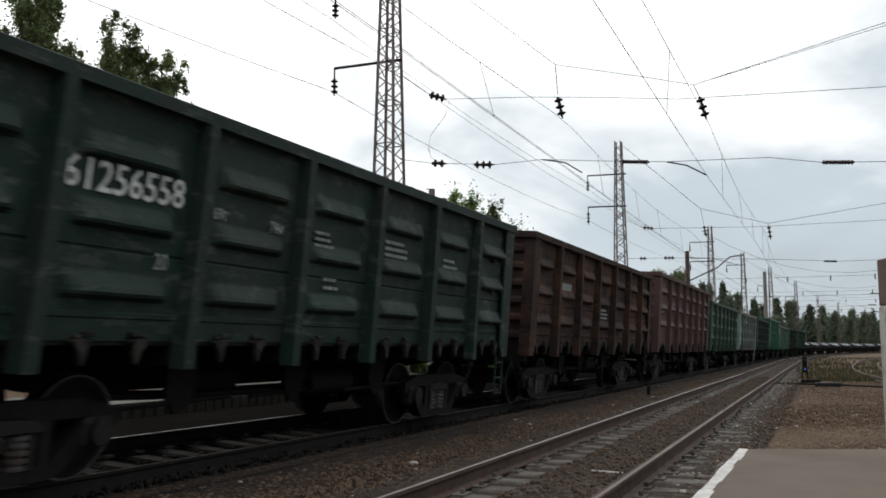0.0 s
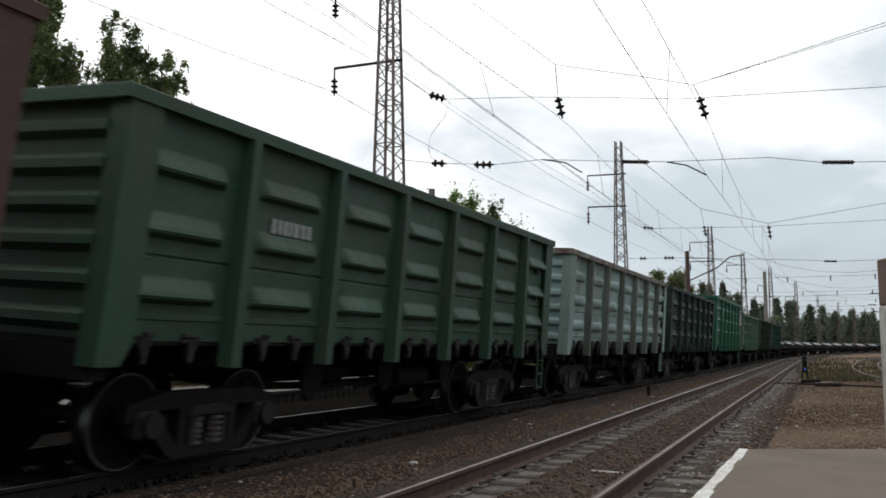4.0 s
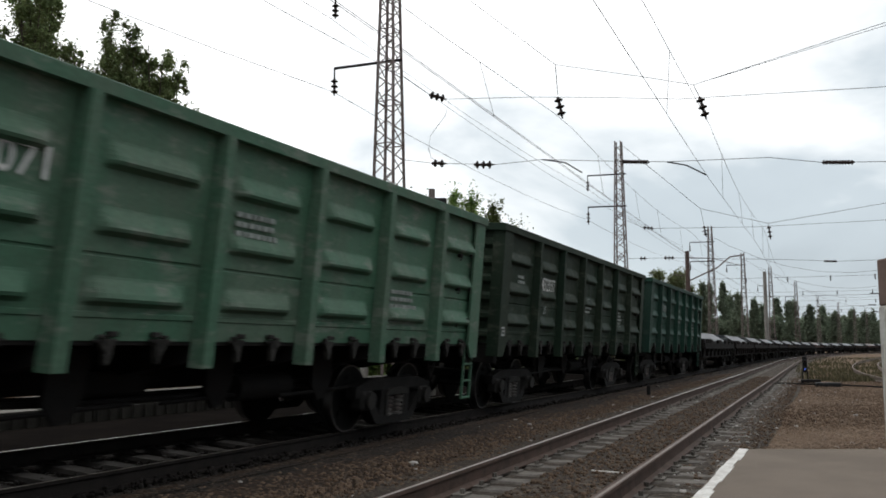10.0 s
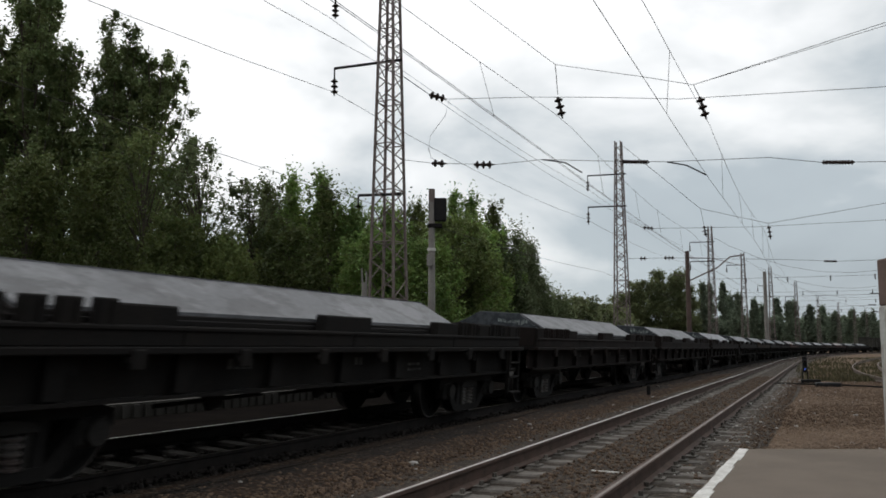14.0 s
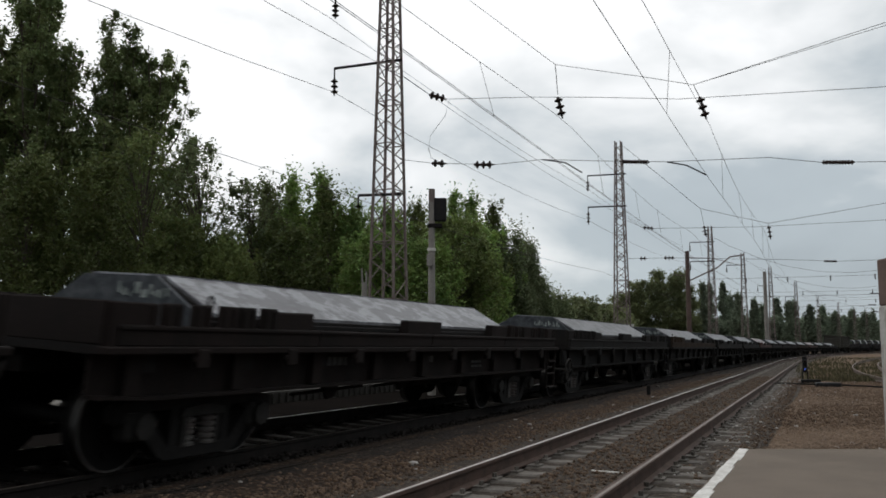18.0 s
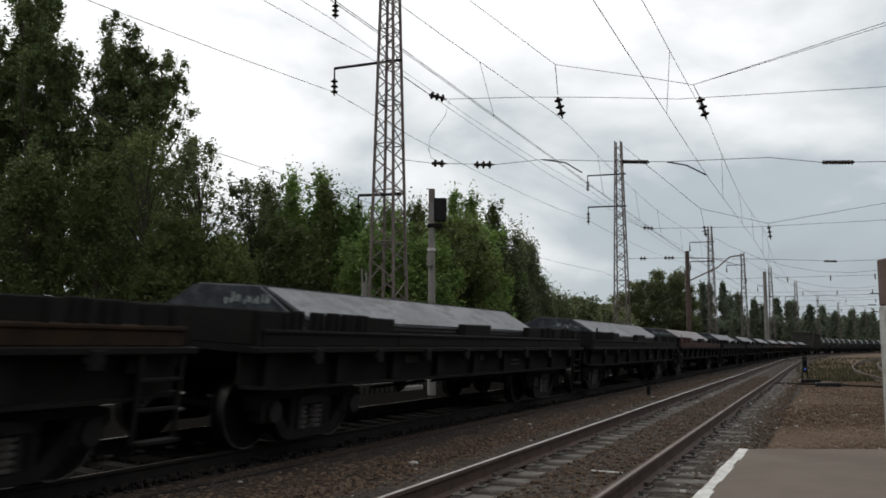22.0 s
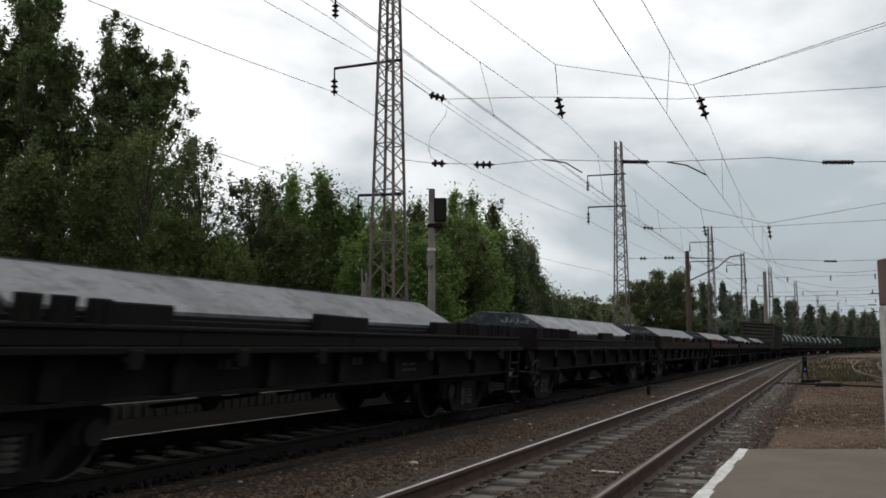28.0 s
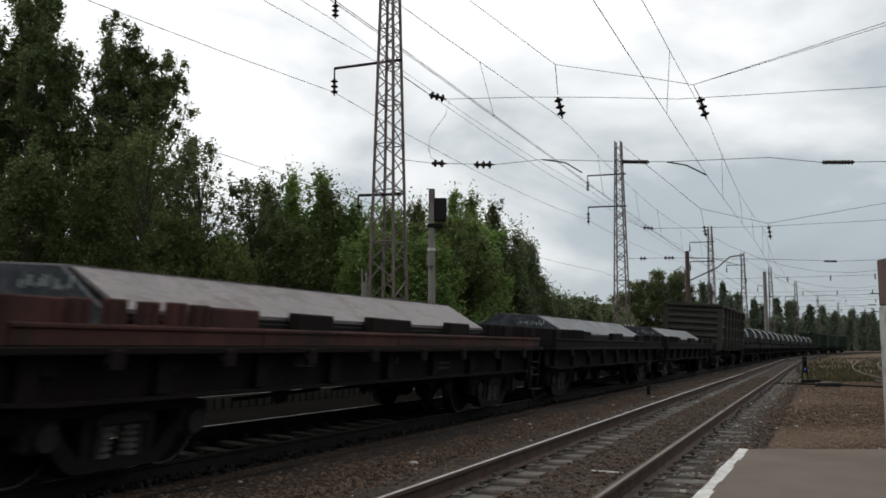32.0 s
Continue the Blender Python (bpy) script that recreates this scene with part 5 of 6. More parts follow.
# arms reach to the field side, square to the line
lattice_mast("tall grey lattice mast with bracket arms beside the line", -1.75, 27.85, 15.2, [(10.45, 2.15, 0.6), (13.1, 2.15, 0.55), (6.0, 1.15, 0.05)])
lattice_mast("grey lattice mast with two bracket arms", 11.45, 55.9, 14.45, [(12.3, 2.1, 0.7), (10.2, 2.1, 0.8)])
for x, y, arms in ((28.8, 93.4, [(12.4, 2.2, 0.7), (10.3, 2.2, 0.7)]), (41.4, 120, [(12.4, 2.2, 0.7)]), (53, 141, [(11, 2, 0.6)]), (69.6, 172, [(11, 2, 0.6)]), (95.7, 223, []), (113.5, 251, []), (135, 287, []), (152, 314, [])):
    lattice_mast("grey lattice mast beside the far curve", x, y, 14.1, arms, 60)


def wire(parent, name, pts, r=0.011, label="", sag=0.0, steps=10):
    out = []
    for a, b in zip(pts[:-1], pts[1:]):
        a, b = Vector(a), Vector(b)
        k = steps if sag else 1
        for i in range(k):
            u = i / k
            out.append(a.lerp(b, u) - Vector((0, 0, 4 * sag * u * (1 - u))))
    out.append(Vector(pts[-1]))
    return part(name, Shape().tube(out, r, 5), M_WIRE, parent, label)


def span_one():
    t = thing("cross_span", "cable cross-span over the tracks with insulators", "cross-span", "cross-spans")
    wire(t, "load_cable", [(-1.77, 27.84, 15.0), (0.83, 26.93, 12.17), (3.45, 26.02, 9.72), (5.96, 25.14, 9.05), (7.28, 24.68, 8.67), (12.1, 23.0, 9.91), (19, 20.6, 12.6)], 0.009)
    wire(t, "load_cable", [(7.28, 24.68, 8.67), (12.1, 23.05, 9.84), (19, 20.6, 12.45)], 0.008)
    wire(t, "fixing_cable", [(-1.33, 27.69, 9.89), (-0.44, 27.37, 9.17), (0.11, 27.18, 8.97), (2.72, 26.27, 8.77), (4.69, 25.58, 8.56), (6.86, 24.83, 8.29), (12.01, 23.03, 8.11), (19, 20.6, 7.9)], 0.009)
    wire(t, "fixing_cable", [(-1.26, 27.66, 7.1), (-0.34, 27.34, 6.92), (1.6, 26.66, 6.73), (3.03, 26.16, 6.78), (5.13, 25.43, 6.57), (6.51, 24.95, 6.45), (9.13, 24.04, 6.38), (10.43, 23.58, 6.14), (11.91, 23.06, 6.05), (19, 20.6, 5.9)], 0.009)
    wire(t, "hanger", [(3.45, 26.02, 9.72), (3.51, 26.0, 8.77)], 0.012)
    insulator(t, (3.51, 26.0, 8.7), (3.64, 25.95, 8.01), 3, 0.14)
    wire(t, "hanger", [(7.28, 24.68, 8.67), (7.43, 24.63, 8.3)], 0.012)
    insulator(t, (7.43, 24.63, 8.3), (7.59, 24.57, 7.61), 3, 0.14)
    insulator(t, (-0.44, 27.37, 9.17), (0.11, 27.18, 8.97), 3)
    insulator(t, (-0.36, 27.35, 6.92), (0.13, 27.17, 6.87), 2)
    insulator(t, (0.97, 26.88, 6.77), (1.6, 26.66, 6.73), 3)
    insulator(t, (5.3, 25.36, 6.54), (6.05, 25.11, 6.48), 9, 0.075)
    insulator(t, (10.43, 23.58, 6.14), (11.2, 23.32, 6.09), 10, 0.07)
    wire(t, "jumper", [(0.2, 27.15, 8.92), (0.07, 27.2, 8.43), (-0.4, 27.36, 7.83), (-0.46, 27.38, 7.4), (-0.38, 27.35, 7.1), (-0.11, 27.26, 6.94)], 0.008)
    for pts in ([(3.03, 26.16, 6.78), (3.69, 25.93, 6.64), (4.17, 25.77, 6.30)], [(6.51, 24.95, 6.45), (7.03, 24.77, 6.31), (7.54, 24.59, 5.99)]):
        part("steady_arm", Shape().tube(pts, 0.022, 6), M_BLACK, t, "dark tubular steady arm")


def span_two():
    t = thing("cross_span", "far cable cross-span with small insulators", "cross-span", "cross-spans")
    wire(t, "load_cable", [(11.56, 55.77, 14.27), (16.17, 54.16, 9.73), (19.9, 52.86, 8.62), (26.06, 50.71, 9.52), (34, 48, 12)], 0.014)
    wire(t, "fixing_cable", [(11.8, 55.69, 9.24), (12.8, 55.34, 8.71), (13.46, 55.11, 8.61), (19.28, 53.08, 8.44), (26.01, 50.73, 8.52), (34, 48, 8.5)], 0.012)
    wire(t, "fixing_cable", [(11.88, 55.66, 6.74), (14.63, 54.7, 6.68), (20.88, 52.52, 6.36), (23.44, 51.63, 6.17), (25.9, 50.77, 6.19), (34, 48, 6.1)], 0.012)
    insulator(t, (12.8, 55.34, 8.71), (13.46, 55.11, 8.61), 3, 0.15)
    insulator(t, (12.55, 55.42, 6.72), (13.0, 55.27, 6.71), 2, 0.15)
    insulator(t, (13.98, 54.93, 6.71), (14.63, 54.7, 6.68), 3, 0.15)
    insulator(t, (22.74, 51.87, 6.2), (23.44, 51.63, 6.17), 8, 0.09)
    insulator(t, (16.33, 54.1, 8.65), (16.44, 54.07, 7.93), 3, 0.15)
    insulator(t, (19.9, 52.86, 8.48), (19.99, 52.83, 7.6), 3, 0.15)
    for k in (0, 1):
        wire(t, "hanger", [((16.17, 54.16, 9.73), (16.33, 54.1, 8.65)), ((19.9, 52.86, 8.62), (19.9, 52.86, 8.48))][k], 0.012)


span_one()
span_two()


def far_spans():
    for s, n in ((100, 6), (127, 5), (152, 4), (190, 4), (240, 3)):
        t = thing("cross_span", "distant cable cross-span over the curve", "cross-span", "cross-spans")
        a, b = along(s, -6, 0), along(s, 24, 0)
        for z, sag in ((14, 5.2), (8.6, 0.1), (6.6, 0.1)):
            wire(t, "span_cable", [a + Vector((0, 0, z)), b + Vector((0, 0, z))], 0.016, "", sag)
        for k in range(n):
            p = a.lerp(b, 0.15 + k * 0.14) + Vector((0, 0, 8.6))
            insulator(t, p, p - Vector((0, 0, 0.6)), 3, 0.09)
        p = a.lerp(b, 0.55) + Vector((0, 0, 6.6))
        insulator(t, p, p + (b - a).normalized() * 1.0, 8, 0.06)


far_spans()


def catenary(off_c, off_m, label, z_c, z_m, sup, twin):
    """Contact wire, messenger and droppers along a track; sup: the supports."""
    t = thing("overhead_line", label, "overhead wires", "overhead lines")
    rows = list(range(-60, 60, 2)) + list(range(60, 250, 6))
    for q in ((-0.025, 0.025) if twin else (0.0,)):
        part("contact_wire", Shape().tube([along(s, off_c(s) + q, z_c) for s in rows], 0.0065, 5), M_WIRE, t)
    height = lambda s: z_m - min(min((s - a) * (b - s) / (b - a) ** 2 * 4 * min(0.5, (b - a) * 0.012) if a <= s <= b else 9 for a, b in zip(sup[:-1], sup[1:])), 0.5)
    part("messenger_wire", Shape().tube([along(s, off_m(s), height(s)) for s in rows], 0.0068, 5), M_WIRE, t)
    for a, b in zip(sup[:-1], sup[1:]):
        for u in (0.15, 0.4, 0.6, 0.85):
            s = a + (b - a) * u
            if -10 < s < 60:
                wire(t, "dropper", [along(s, off_m(s), height(s)), along(s, off_c(s), z_c)], 0.006)


SUPPORTS = [-60, -22, 25.4, 53, 78, 100, 127, 152, 190, 250]
catenary(lambda s: float(np.interp(s, [-60, 11, 23, 47, 100, 250], [0.6, 0.5, 0.27, -0.18, 0.2, 0.0])), lambda s: float(np.interp(s, [-60, 15, 24, 45, 250], [-0.1, -0.02, 0.08, -0.3, 0])), "twin contact wires and messenger over the goods line", 6.35, 7.93, SUPPORTS, True)
catenary(lambda s: float(np.interp(s, [-60, 11.7, 25.4, 45, 60, 250], [4.9, 4.35, 4.12, 4.07, 3.7, 3.3])), lambda s: float(np.interp(s, [-60, 16, 25.4, 36, 49, 70, 250], [4.9, 4.38, 4.2, 4.0, 4.0, 3.4, 3.3])), "contact wire and messenger over the near track", 5.97, 7.58, SUPPORTS, False)


def feeders():
    t = thing("feeder_wires", "two thin feeder wires along the lattice masts", "wires", "overhead lines")
    far = [(26.2, 94.5, 10.3), (38.8, 121, 10.3), (50, 142, 9.8)]
    wire(t, "feeder_wire", [(-27.9, -21.5, 9.6), (-3.68, 28.5, 9.6)], 0.009, "", 1.0)
    wire(t, "feeder_wire", [(-3.68, 28.5, 9.6), (9.35, 56.54, 9.43)] + far, 0.009, "", 0.35)
    wire(t, "feeder_wire", [(-27.9, -21.5, 13.3), (-3.84, 28.56, 12.2), (9.25, 56.58, 11.6), (26.2, 94.5, 12)], 0.009, "", 0.3)
    wire(t, "feeder_wire", [(-27.0, -21.5, 7.9), (-2.85, 28.22, 5.94), (10.2, 56.4, 6.0), (26.8, 94.2, 6.0)], 0.009, "", 0.25)
    wire(t, "feeder_wire", [(-25.5, -22.5, 9.8), (-1.2, 27.6, 9.8), (12.0, 55.6, 9.3), (29, 93, 9.4)], 0.008, "", 0.3)


feeders()


# ---- poles, signals and lineside things ----
def pole(label, name, x, y, top, r0, r1, material):
    t = thing(name, label, "pole", "", pose(x, y, -0.4))
    part("shaft", Shape().rod((0, 0, 0), (0, 0, top + 0.4), r0, r1, 14), material, t)
    return t


t = pole("thick brown concrete pole with a long bracket", "concrete_pole", 22.5, 80, 9.9, 0.24, 0.19, M_BROWN_POLE)
sh = Shape().tube([(0.2, -0.05, 7.6), (2.6, -0.5, 8.75), (3.7, -0.7, 9.7), (4.9, -0.9, 9.85)], 0.07, 6)
part("bracket_arm", sh, M_MAST, t)
part("bracket_arm", Shape().tube([(0.1, 0, 9.7), (2.2, -0.4, 9.6), (4.6, -0.85, 8.9)], 0.03, 5), M_MAST, t)
part("lamp_arm", Shape().tube([(0.2, 0, 8.0), (-1.2, 0, 8.1)], 0.04, 5), M_MAST, t)
pole("grey concrete pole beside the curve", "concrete_pole", 43.6, 118, 11.3, 0.3, 0.22, M_CONCRETE)


def wayside_signal():
    t = thing("signal_mast", "dark signal head on a grey concrete pole", "railway signal", "", pose(-0.32, 24.6, -0.4, 0, 0, 0))
    part("shaft", Shape().rod((0, 0, 0), (0, 0, 5.95), 0.115, 0.085, 12), M_CONCRETE, t)
    part("cap", Shape().rod((0, 0, 5.6), (0, 0, 5.98), 0.095, 0.095, 10), M_MAST, t)
    hd = Shape()
    hd.box(-0.09, 0.42, -0.06, 0.08, 5.05, 5.72, 0.03)
    head_ = part("signal_head", hd, M_BLACK, t, "black signal head seen from behind")
    for z in (5.22, 5.55):
        part("lamp_housing", Shape().rod((0.17, 0.08, z), (0.17, 0.35, z), 0.13, 0.12, 12), M_BLACK, head_)
    part("bracket", Shape().box(-0.12, 0.3, -0.1, 0.1, 4.86, 4.98, 0.02), M_UNDER, t)
    part("cable_box", Shape().box(-0.14, 0.06, -0.2, -0.1, 3.75, 4.1, 0.02), M_CONCRETE, t)
    part("clamp", Shape().rod((0, 0, 4.2), (0, 0, 4.28), 0.12, 0.12, 12), M_WHITE_LINE, t)
    part("foot", Shape().box(-0.2, 0.2, -0.2, 0.2, -0.3, 0.12, 0.03), M_FAR_CONCRETE, t)


wayside_signal()


def stub_post():
    t = thing("stub_post", "short pale split concrete post among bushes", "post", "", pose(-2.45, 27.2, -0.4))
    part("shaft", Shape().rod((0, 0, 0), (0, 0, 3.5), 0.12, 0.09, 10), M_CONCRETE, t)
    part("prong", Shape().rod((-0.06, 0, 3.45), (-0.09, 0, 3.95), 0.035, 0.03, 6), M_CONCRETE, t)
    part("prong", Shape().rod((0.06, 0, 3.45), (0.05, 0, 3.85), 0.035, 0.03, 6), M_CONCRETE, t)


stub_post()


def dwarf_signal():
    t = thing("dwarf_signal", "black dwarf signal with a lit blue lamp", "railway signal", "", pose(14.65, 35.65, -0.28, 0, 0, -22))
    part("legs", Shape().rod((-0.1, 0, 0), (-0.1, 0, 0.4), 0.025, n=6).rod((0.1, 0, 0), (0.1, 0, 0.4), 0.025, n=6), M_BLACK, t)
    body_ = Shape()
    body_.box(-0.09, 0.09, -0.08, 0.08, 0.36, 1.0, 0.03)
    b = part("signal_head", body_, M_BLACK, t)
    for z in (0.5, 0.8):
        part("hood", Shape().rod((0, -0.1, z + 0.02), (0, -0.24, z), 0.06, 0.06, 12, False), M_BLACK, b)
    part("lens", Shape().rod((0, -0.105, 0.5), (0, -0.12, 0.5), 0.03, 0.028, 12), lamp_mat("blue_lamp", (0.06, 0.13, 0.7), 0.9), b, "lit blue lens")
    part("lens", Shape().rod((0, -0.105, 0.8), (0, -0.12, 0.8), 0.06, 0.055, 12), M_INSUL, b, "dark unlit lens")
    part("base", Shape().box(-0.25, 0.25, -0.2, 0.2, -0.15, 0.05, 0.03), M_CONCRETE, t)
    t2 = thing("cable_box", "low dark steel cable box on short legs", "cable box", "", pose(14.35, 34.4, -0.28, 0, 0, -20))
    part("lid", Shape().box(-0.36, 0.36, -0.18, 0.18, 0.0, 0.12, 0.02), M_UNDER, t2)
    for x in (-0.3, 0.3):
        part("leg", Shape().box(x - 0.03, x + 0.03, -0.14, 0.14, -0.1, 0.0), M_UNDER, t2)
    t3 = thing("point_rodding", "dark steel box with a rod over the ground", "cable box", "", pose(13.7, 31.4, -0.3, 0, 0, -10))
    part("case", Shape().box(-0.42, 0.42, -0.2, 0.2, -0.1, 0.14, 0.04), M_BLACK, t3)
    part("rod", Shape().tube([(-1.6, 1.2, 0.06), (-0.4, 0.1, 0.08), (0.5, 0, 0.06), (1.6, -1.0, 0.04), (2.2, -2.3, 0.05)], 0.03, 5), M_UNDER, t3)


dwarf_signal()


def end_post():
    t = thing("concrete_post", "whitewashed concrete post with a brown stained top", "post", "", pose(5.80, 11.0, -0.45, 0, 0, 0))
    lo = Shape()
    lo.box(-0.225, 0.3, -0.1, 0.2, 0, 2.06, 0.02)
    part("shaft", lo, M_POST_WHITE, t, "flaking whitewashed shaft")
    hi = Shape()
    hi.box(-0.205, 0.32, -0.12, 0.22, 2.064, 2.66, 0.02)
    part("capping", hi, M_POST_BROWN, t, "brown stained capping")
    part("pin", Shape().rod((-0.1, -0.1, 2.65), (-0.1, -0.1, 2.73), 0.015, n=6), M_UNDER, t)


end_post()

t = thing("track_marker", "small dark marker peg in the ballast", "marker", "", pose(*along(25.3, 2.35, -0.32)))
part("peg", Shape().box(-0.05, 0.05, -0.04, 0.04, 0, 0.32, 0.01), M_UNDER, t)
t = thing("sign_plate", "small white sign on a mast-side stake", "sign", "", pose(12.2, 57.4, -0.4))
part("stake", Shape().rod((0, 0, 0), (0, 0, 2.9), 0.03, n=6), M_UNDER, t)
part("plate", Shape().box(-0.3, 0.3, -0.05, -0.03, 2.6, 3.0), M_WHITE_LINE, t, "blank white plate")


# ---- trees ----
def leaf_cloud(clumps, size, rng, hang=0.0, mesh_name="crown"):
    """Many small leaves in clumps: (centre, radii, count)."""
    total = sum(c[2] for c in clumps)
    r = np.random.RandomState(rng.randrange(1 << 30))
    cs = np.concatenate([np.repeat([list(c[0])], c[2], 0) for c in clumps])
    rs = np.concatenate([np.repeat([list(c[1])], c[2], 0) for c in clumps])
    d = r.normal(size=(total, 3))
    d /= np.linalg.norm(d, axis=1)[:, None]
    p = cs + d * rs * np.minimum(np.abs(r.normal(size=(total, 1))) * 0.70, 1.3)
    u = r.normal(size=(total, 3))
    u[:, 2] = u[:, 2] * 0.7 - hang
    u /= np.linalg.norm(u, axis=1)[:, None]
    v = np.cross(u, r.normal(size=(total, 3)))
    v /= np.linalg.norm(v, axis=1)[:, None]
    s = size * (0.6 + 0.8 * r.rand(total, 1))
    a, b, c, e_ = p - u * s, p + v * s * 0.5, p + u * s, p - v * s * 0.5
    vs = np.stack([a, b, c, e_], 1).reshape(-1, 3)
    me = bpy.data.meshes.new(mesh_name)
    me.vertices.add(len(vs))
    me.vertices.foreach_set("co", vs.ravel())
    me.loops.add(total * 4)
    me.loops.foreach_set("vertex_index", np.arange(total * 4, dtype=np.int32))
    me.polygons.add(total)
    me.polygons.foreach_set("loop_start", np.arange(0, total * 4, 4, dtype=np.int32))
    me.update(calc_edges=True)
    return me


def tree(label, x, y, top, half, shape_, leaf, size, count, seed, base=-0.4, z_low=0.15, group="trees along the line", name="tree"):
    """shape_: poplar, round, bush or willow; half: crown half width."""
    rng = random.Random(seed)
    h = top - base
    near = y < 60
    count = int(count * (2.7 if near else 1.8))
    size *= 0.56 if near else 0.8
    t = thing(name, label, "tree", group, pose(x, y, base))
    sh = Shape()
    lean = Vector((rng.uniform(-0.03, 0.03) * h, rng.uniform(-0.03, 0.03) * h, 0))
    r0 = max(0.06, h * 0.016)
    trunk = [Vector((0, 0, 0)), lean * 0.4 + Vector((0, 0, h * 0.4)), lean + Vector((0, 0, h * 0.85))]
    sh.rod(trunk[0], trunk[1], r0, r0 * 0.65, 8)
    sh.rod(trunk[1], trunk[2], r0 * 0.65, r0 * 0.15, 8)
    clumps = []
    if shape_ == "plume":
        limbs = 44
        for i in range(limbs):
            f0 = 0.12 + 0.68 * (i + rng.random()) / limbs
            f1 = min(0.99, f0 + rng.uniform(0.16, 0.30))
            ang = i * 2.4 + rng.uniform(-0.5, 0.5)
            wide = half * min(1.0, 0.35 + (1.0 - f1) * 2.3) * rng.uniform(0.65, 1.15)
            a = trunk[0].lerp(trunk[2], min(1.0, f0 / 0.85))
            b = Vector((lean.x + wide * math.cos(ang), lean.y + wide * math.sin(ang), h * f1))
            knee = a.lerp(b, 0.5) + Vector((math.cos(ang), math.sin(ang), 0)) * wide * 0.22
            sh.rod(a, knee, r0 * 0.2, r0 * 0.12, 4, False)
            sh.rod(knee, b, r0 * 0.12, r0 * 0.04, 4, False)
            for k_ in range(7):
                u = 0.25 + 0.75 * (k_ + rng.random() * 0.8) / 7
                q = a.lerp(knee, u * 2) if u < 0.5 else knee.lerp(b, u * 2 - 1)
                q = q + Vector((rng.uniform(-1, 1), rng.uniform(-1, 1), rng.uniform(-0.6, 0.8))) * 0.42
                r_ = rng.uniform(0.22, 0.55) * (1.15 - 0.45 * u)
                clumps.append((q, (r_, r_, r_ * 1.35), max(6, int(count / limbs / 7 * rng.uniform(0.5, 1.5)))))
    n = {"poplar": 60, "round": 74, "bush": 60, "willow": 34, "plume": 0}[shape_]
    for i in range(n):
        f = z_low + (1 - z_low) * (i + rng.random()) / n
        if shape_ == "poplar":
            wide = half * min(1.0, (1.02 - f) * 1.9) * rng.choice((0.6, 0.9, 1.0, 1.2))
        elif shape_ == "round":
            wide = half * math.sqrt(max(0.04, 1 - ((f - 0.55) / 0.5) ** 2))
        elif shape_ == "bush":
            wide = half * (1.05 - f * 0.75)
        else:
            wide = half * math.sqrt(max(0.05, 1 - ((f - 0.6) / 0.48) ** 2))
        ang = rng.random() * 2 * math.pi
        rad = wide * rng.uniform(0.25, 1.0)
        zc = h * f
        c = Vector((lean.x * f + rad * math.cos(ang), lean.y * f + rad * math.sin(ang), min(zc, h * 0.985)))
        root = trunk[0].lerp(trunk[2], max(0.1, min(f - 0.14, 0.95)))
        sh.rod(root, c, r0 * 0.22, r0 * 0.05, 4, False)
        k = (half * rng.uniform(0.16, 0.42) + 0.12) * (0.8 if shape_ in ("round", "bush") else 1.0)
        stretch_ = {"poplar": 2.0, "round": 1.0, "bush": 1.2, "willow": 1.9}[shape_]
        clumps.append((c, (k, k, k * stretch_), max(6, int(count / n * rng.uniform(0.6, 1.4)))))
        if shape_ != "willow":
            for j in range(2):
                tip = c + Vector((rng.uniform(-1, 1) * k * 1.2, rng.uniform(-1, 1) * k * 1.2, rng.uniform(0.3, 1.3) * k * stretch_))
                if tip.z < h * 1.02:
                    sh.rod(c, tip, r0 * 0.06, r0 * 0.03, 3, False)
                    clumps.append((tip, (k * 0.35, k * 0.35, k * 0.6), max(3, int(count / n * 0.22))))
        else:
            for j in range(5):
                q = c + Vector((rng.uniform(-1, 1) * k, rng.uniform(-1, 1) * k, -k * 1.2))
                for m_ in range(4):
                    clumps.append((q - Vector((0, 0, m_ * k * 0.7)), (0.08, 0.08, k * 0.5), max(3, int(count / n * 0.08))))
    part("trunk", sh, M_BARK, t)
    me = leaf_cloud(clumps, size, rng, 0.8 if shape_ == "willow" else 0.0)
    me.materials.append(leaf)
    put("crown", me, t)
    return t


POPLAR = "tall dark green poplar with an upright ragged crown"
BUSH = "leafy olive-green tree with a loose thin crown"
ROUND = "dense green roadside tree with a rounded crown"
# tall poplars
for i, (x, y, top, half, cnt) in enumerate(((-20.1, 42, 20.4, 2.5, 34000), (-22.2, 43, 17.2, 2.3, 18000), (-18.7, 42.6, 16.6, 1.6, 14000), (-16.6, 42, 17.5, 1.8, 21000), (-14.9, 42.5, 16.3, 2.5, 19000), (-16.6, 42.2, 11.5, 2.0, 12000))):
    tree(POPLAR, x, y, top, half, "plume", M_LEAF_POPLAR, 0.15, cnt, 100 + i)
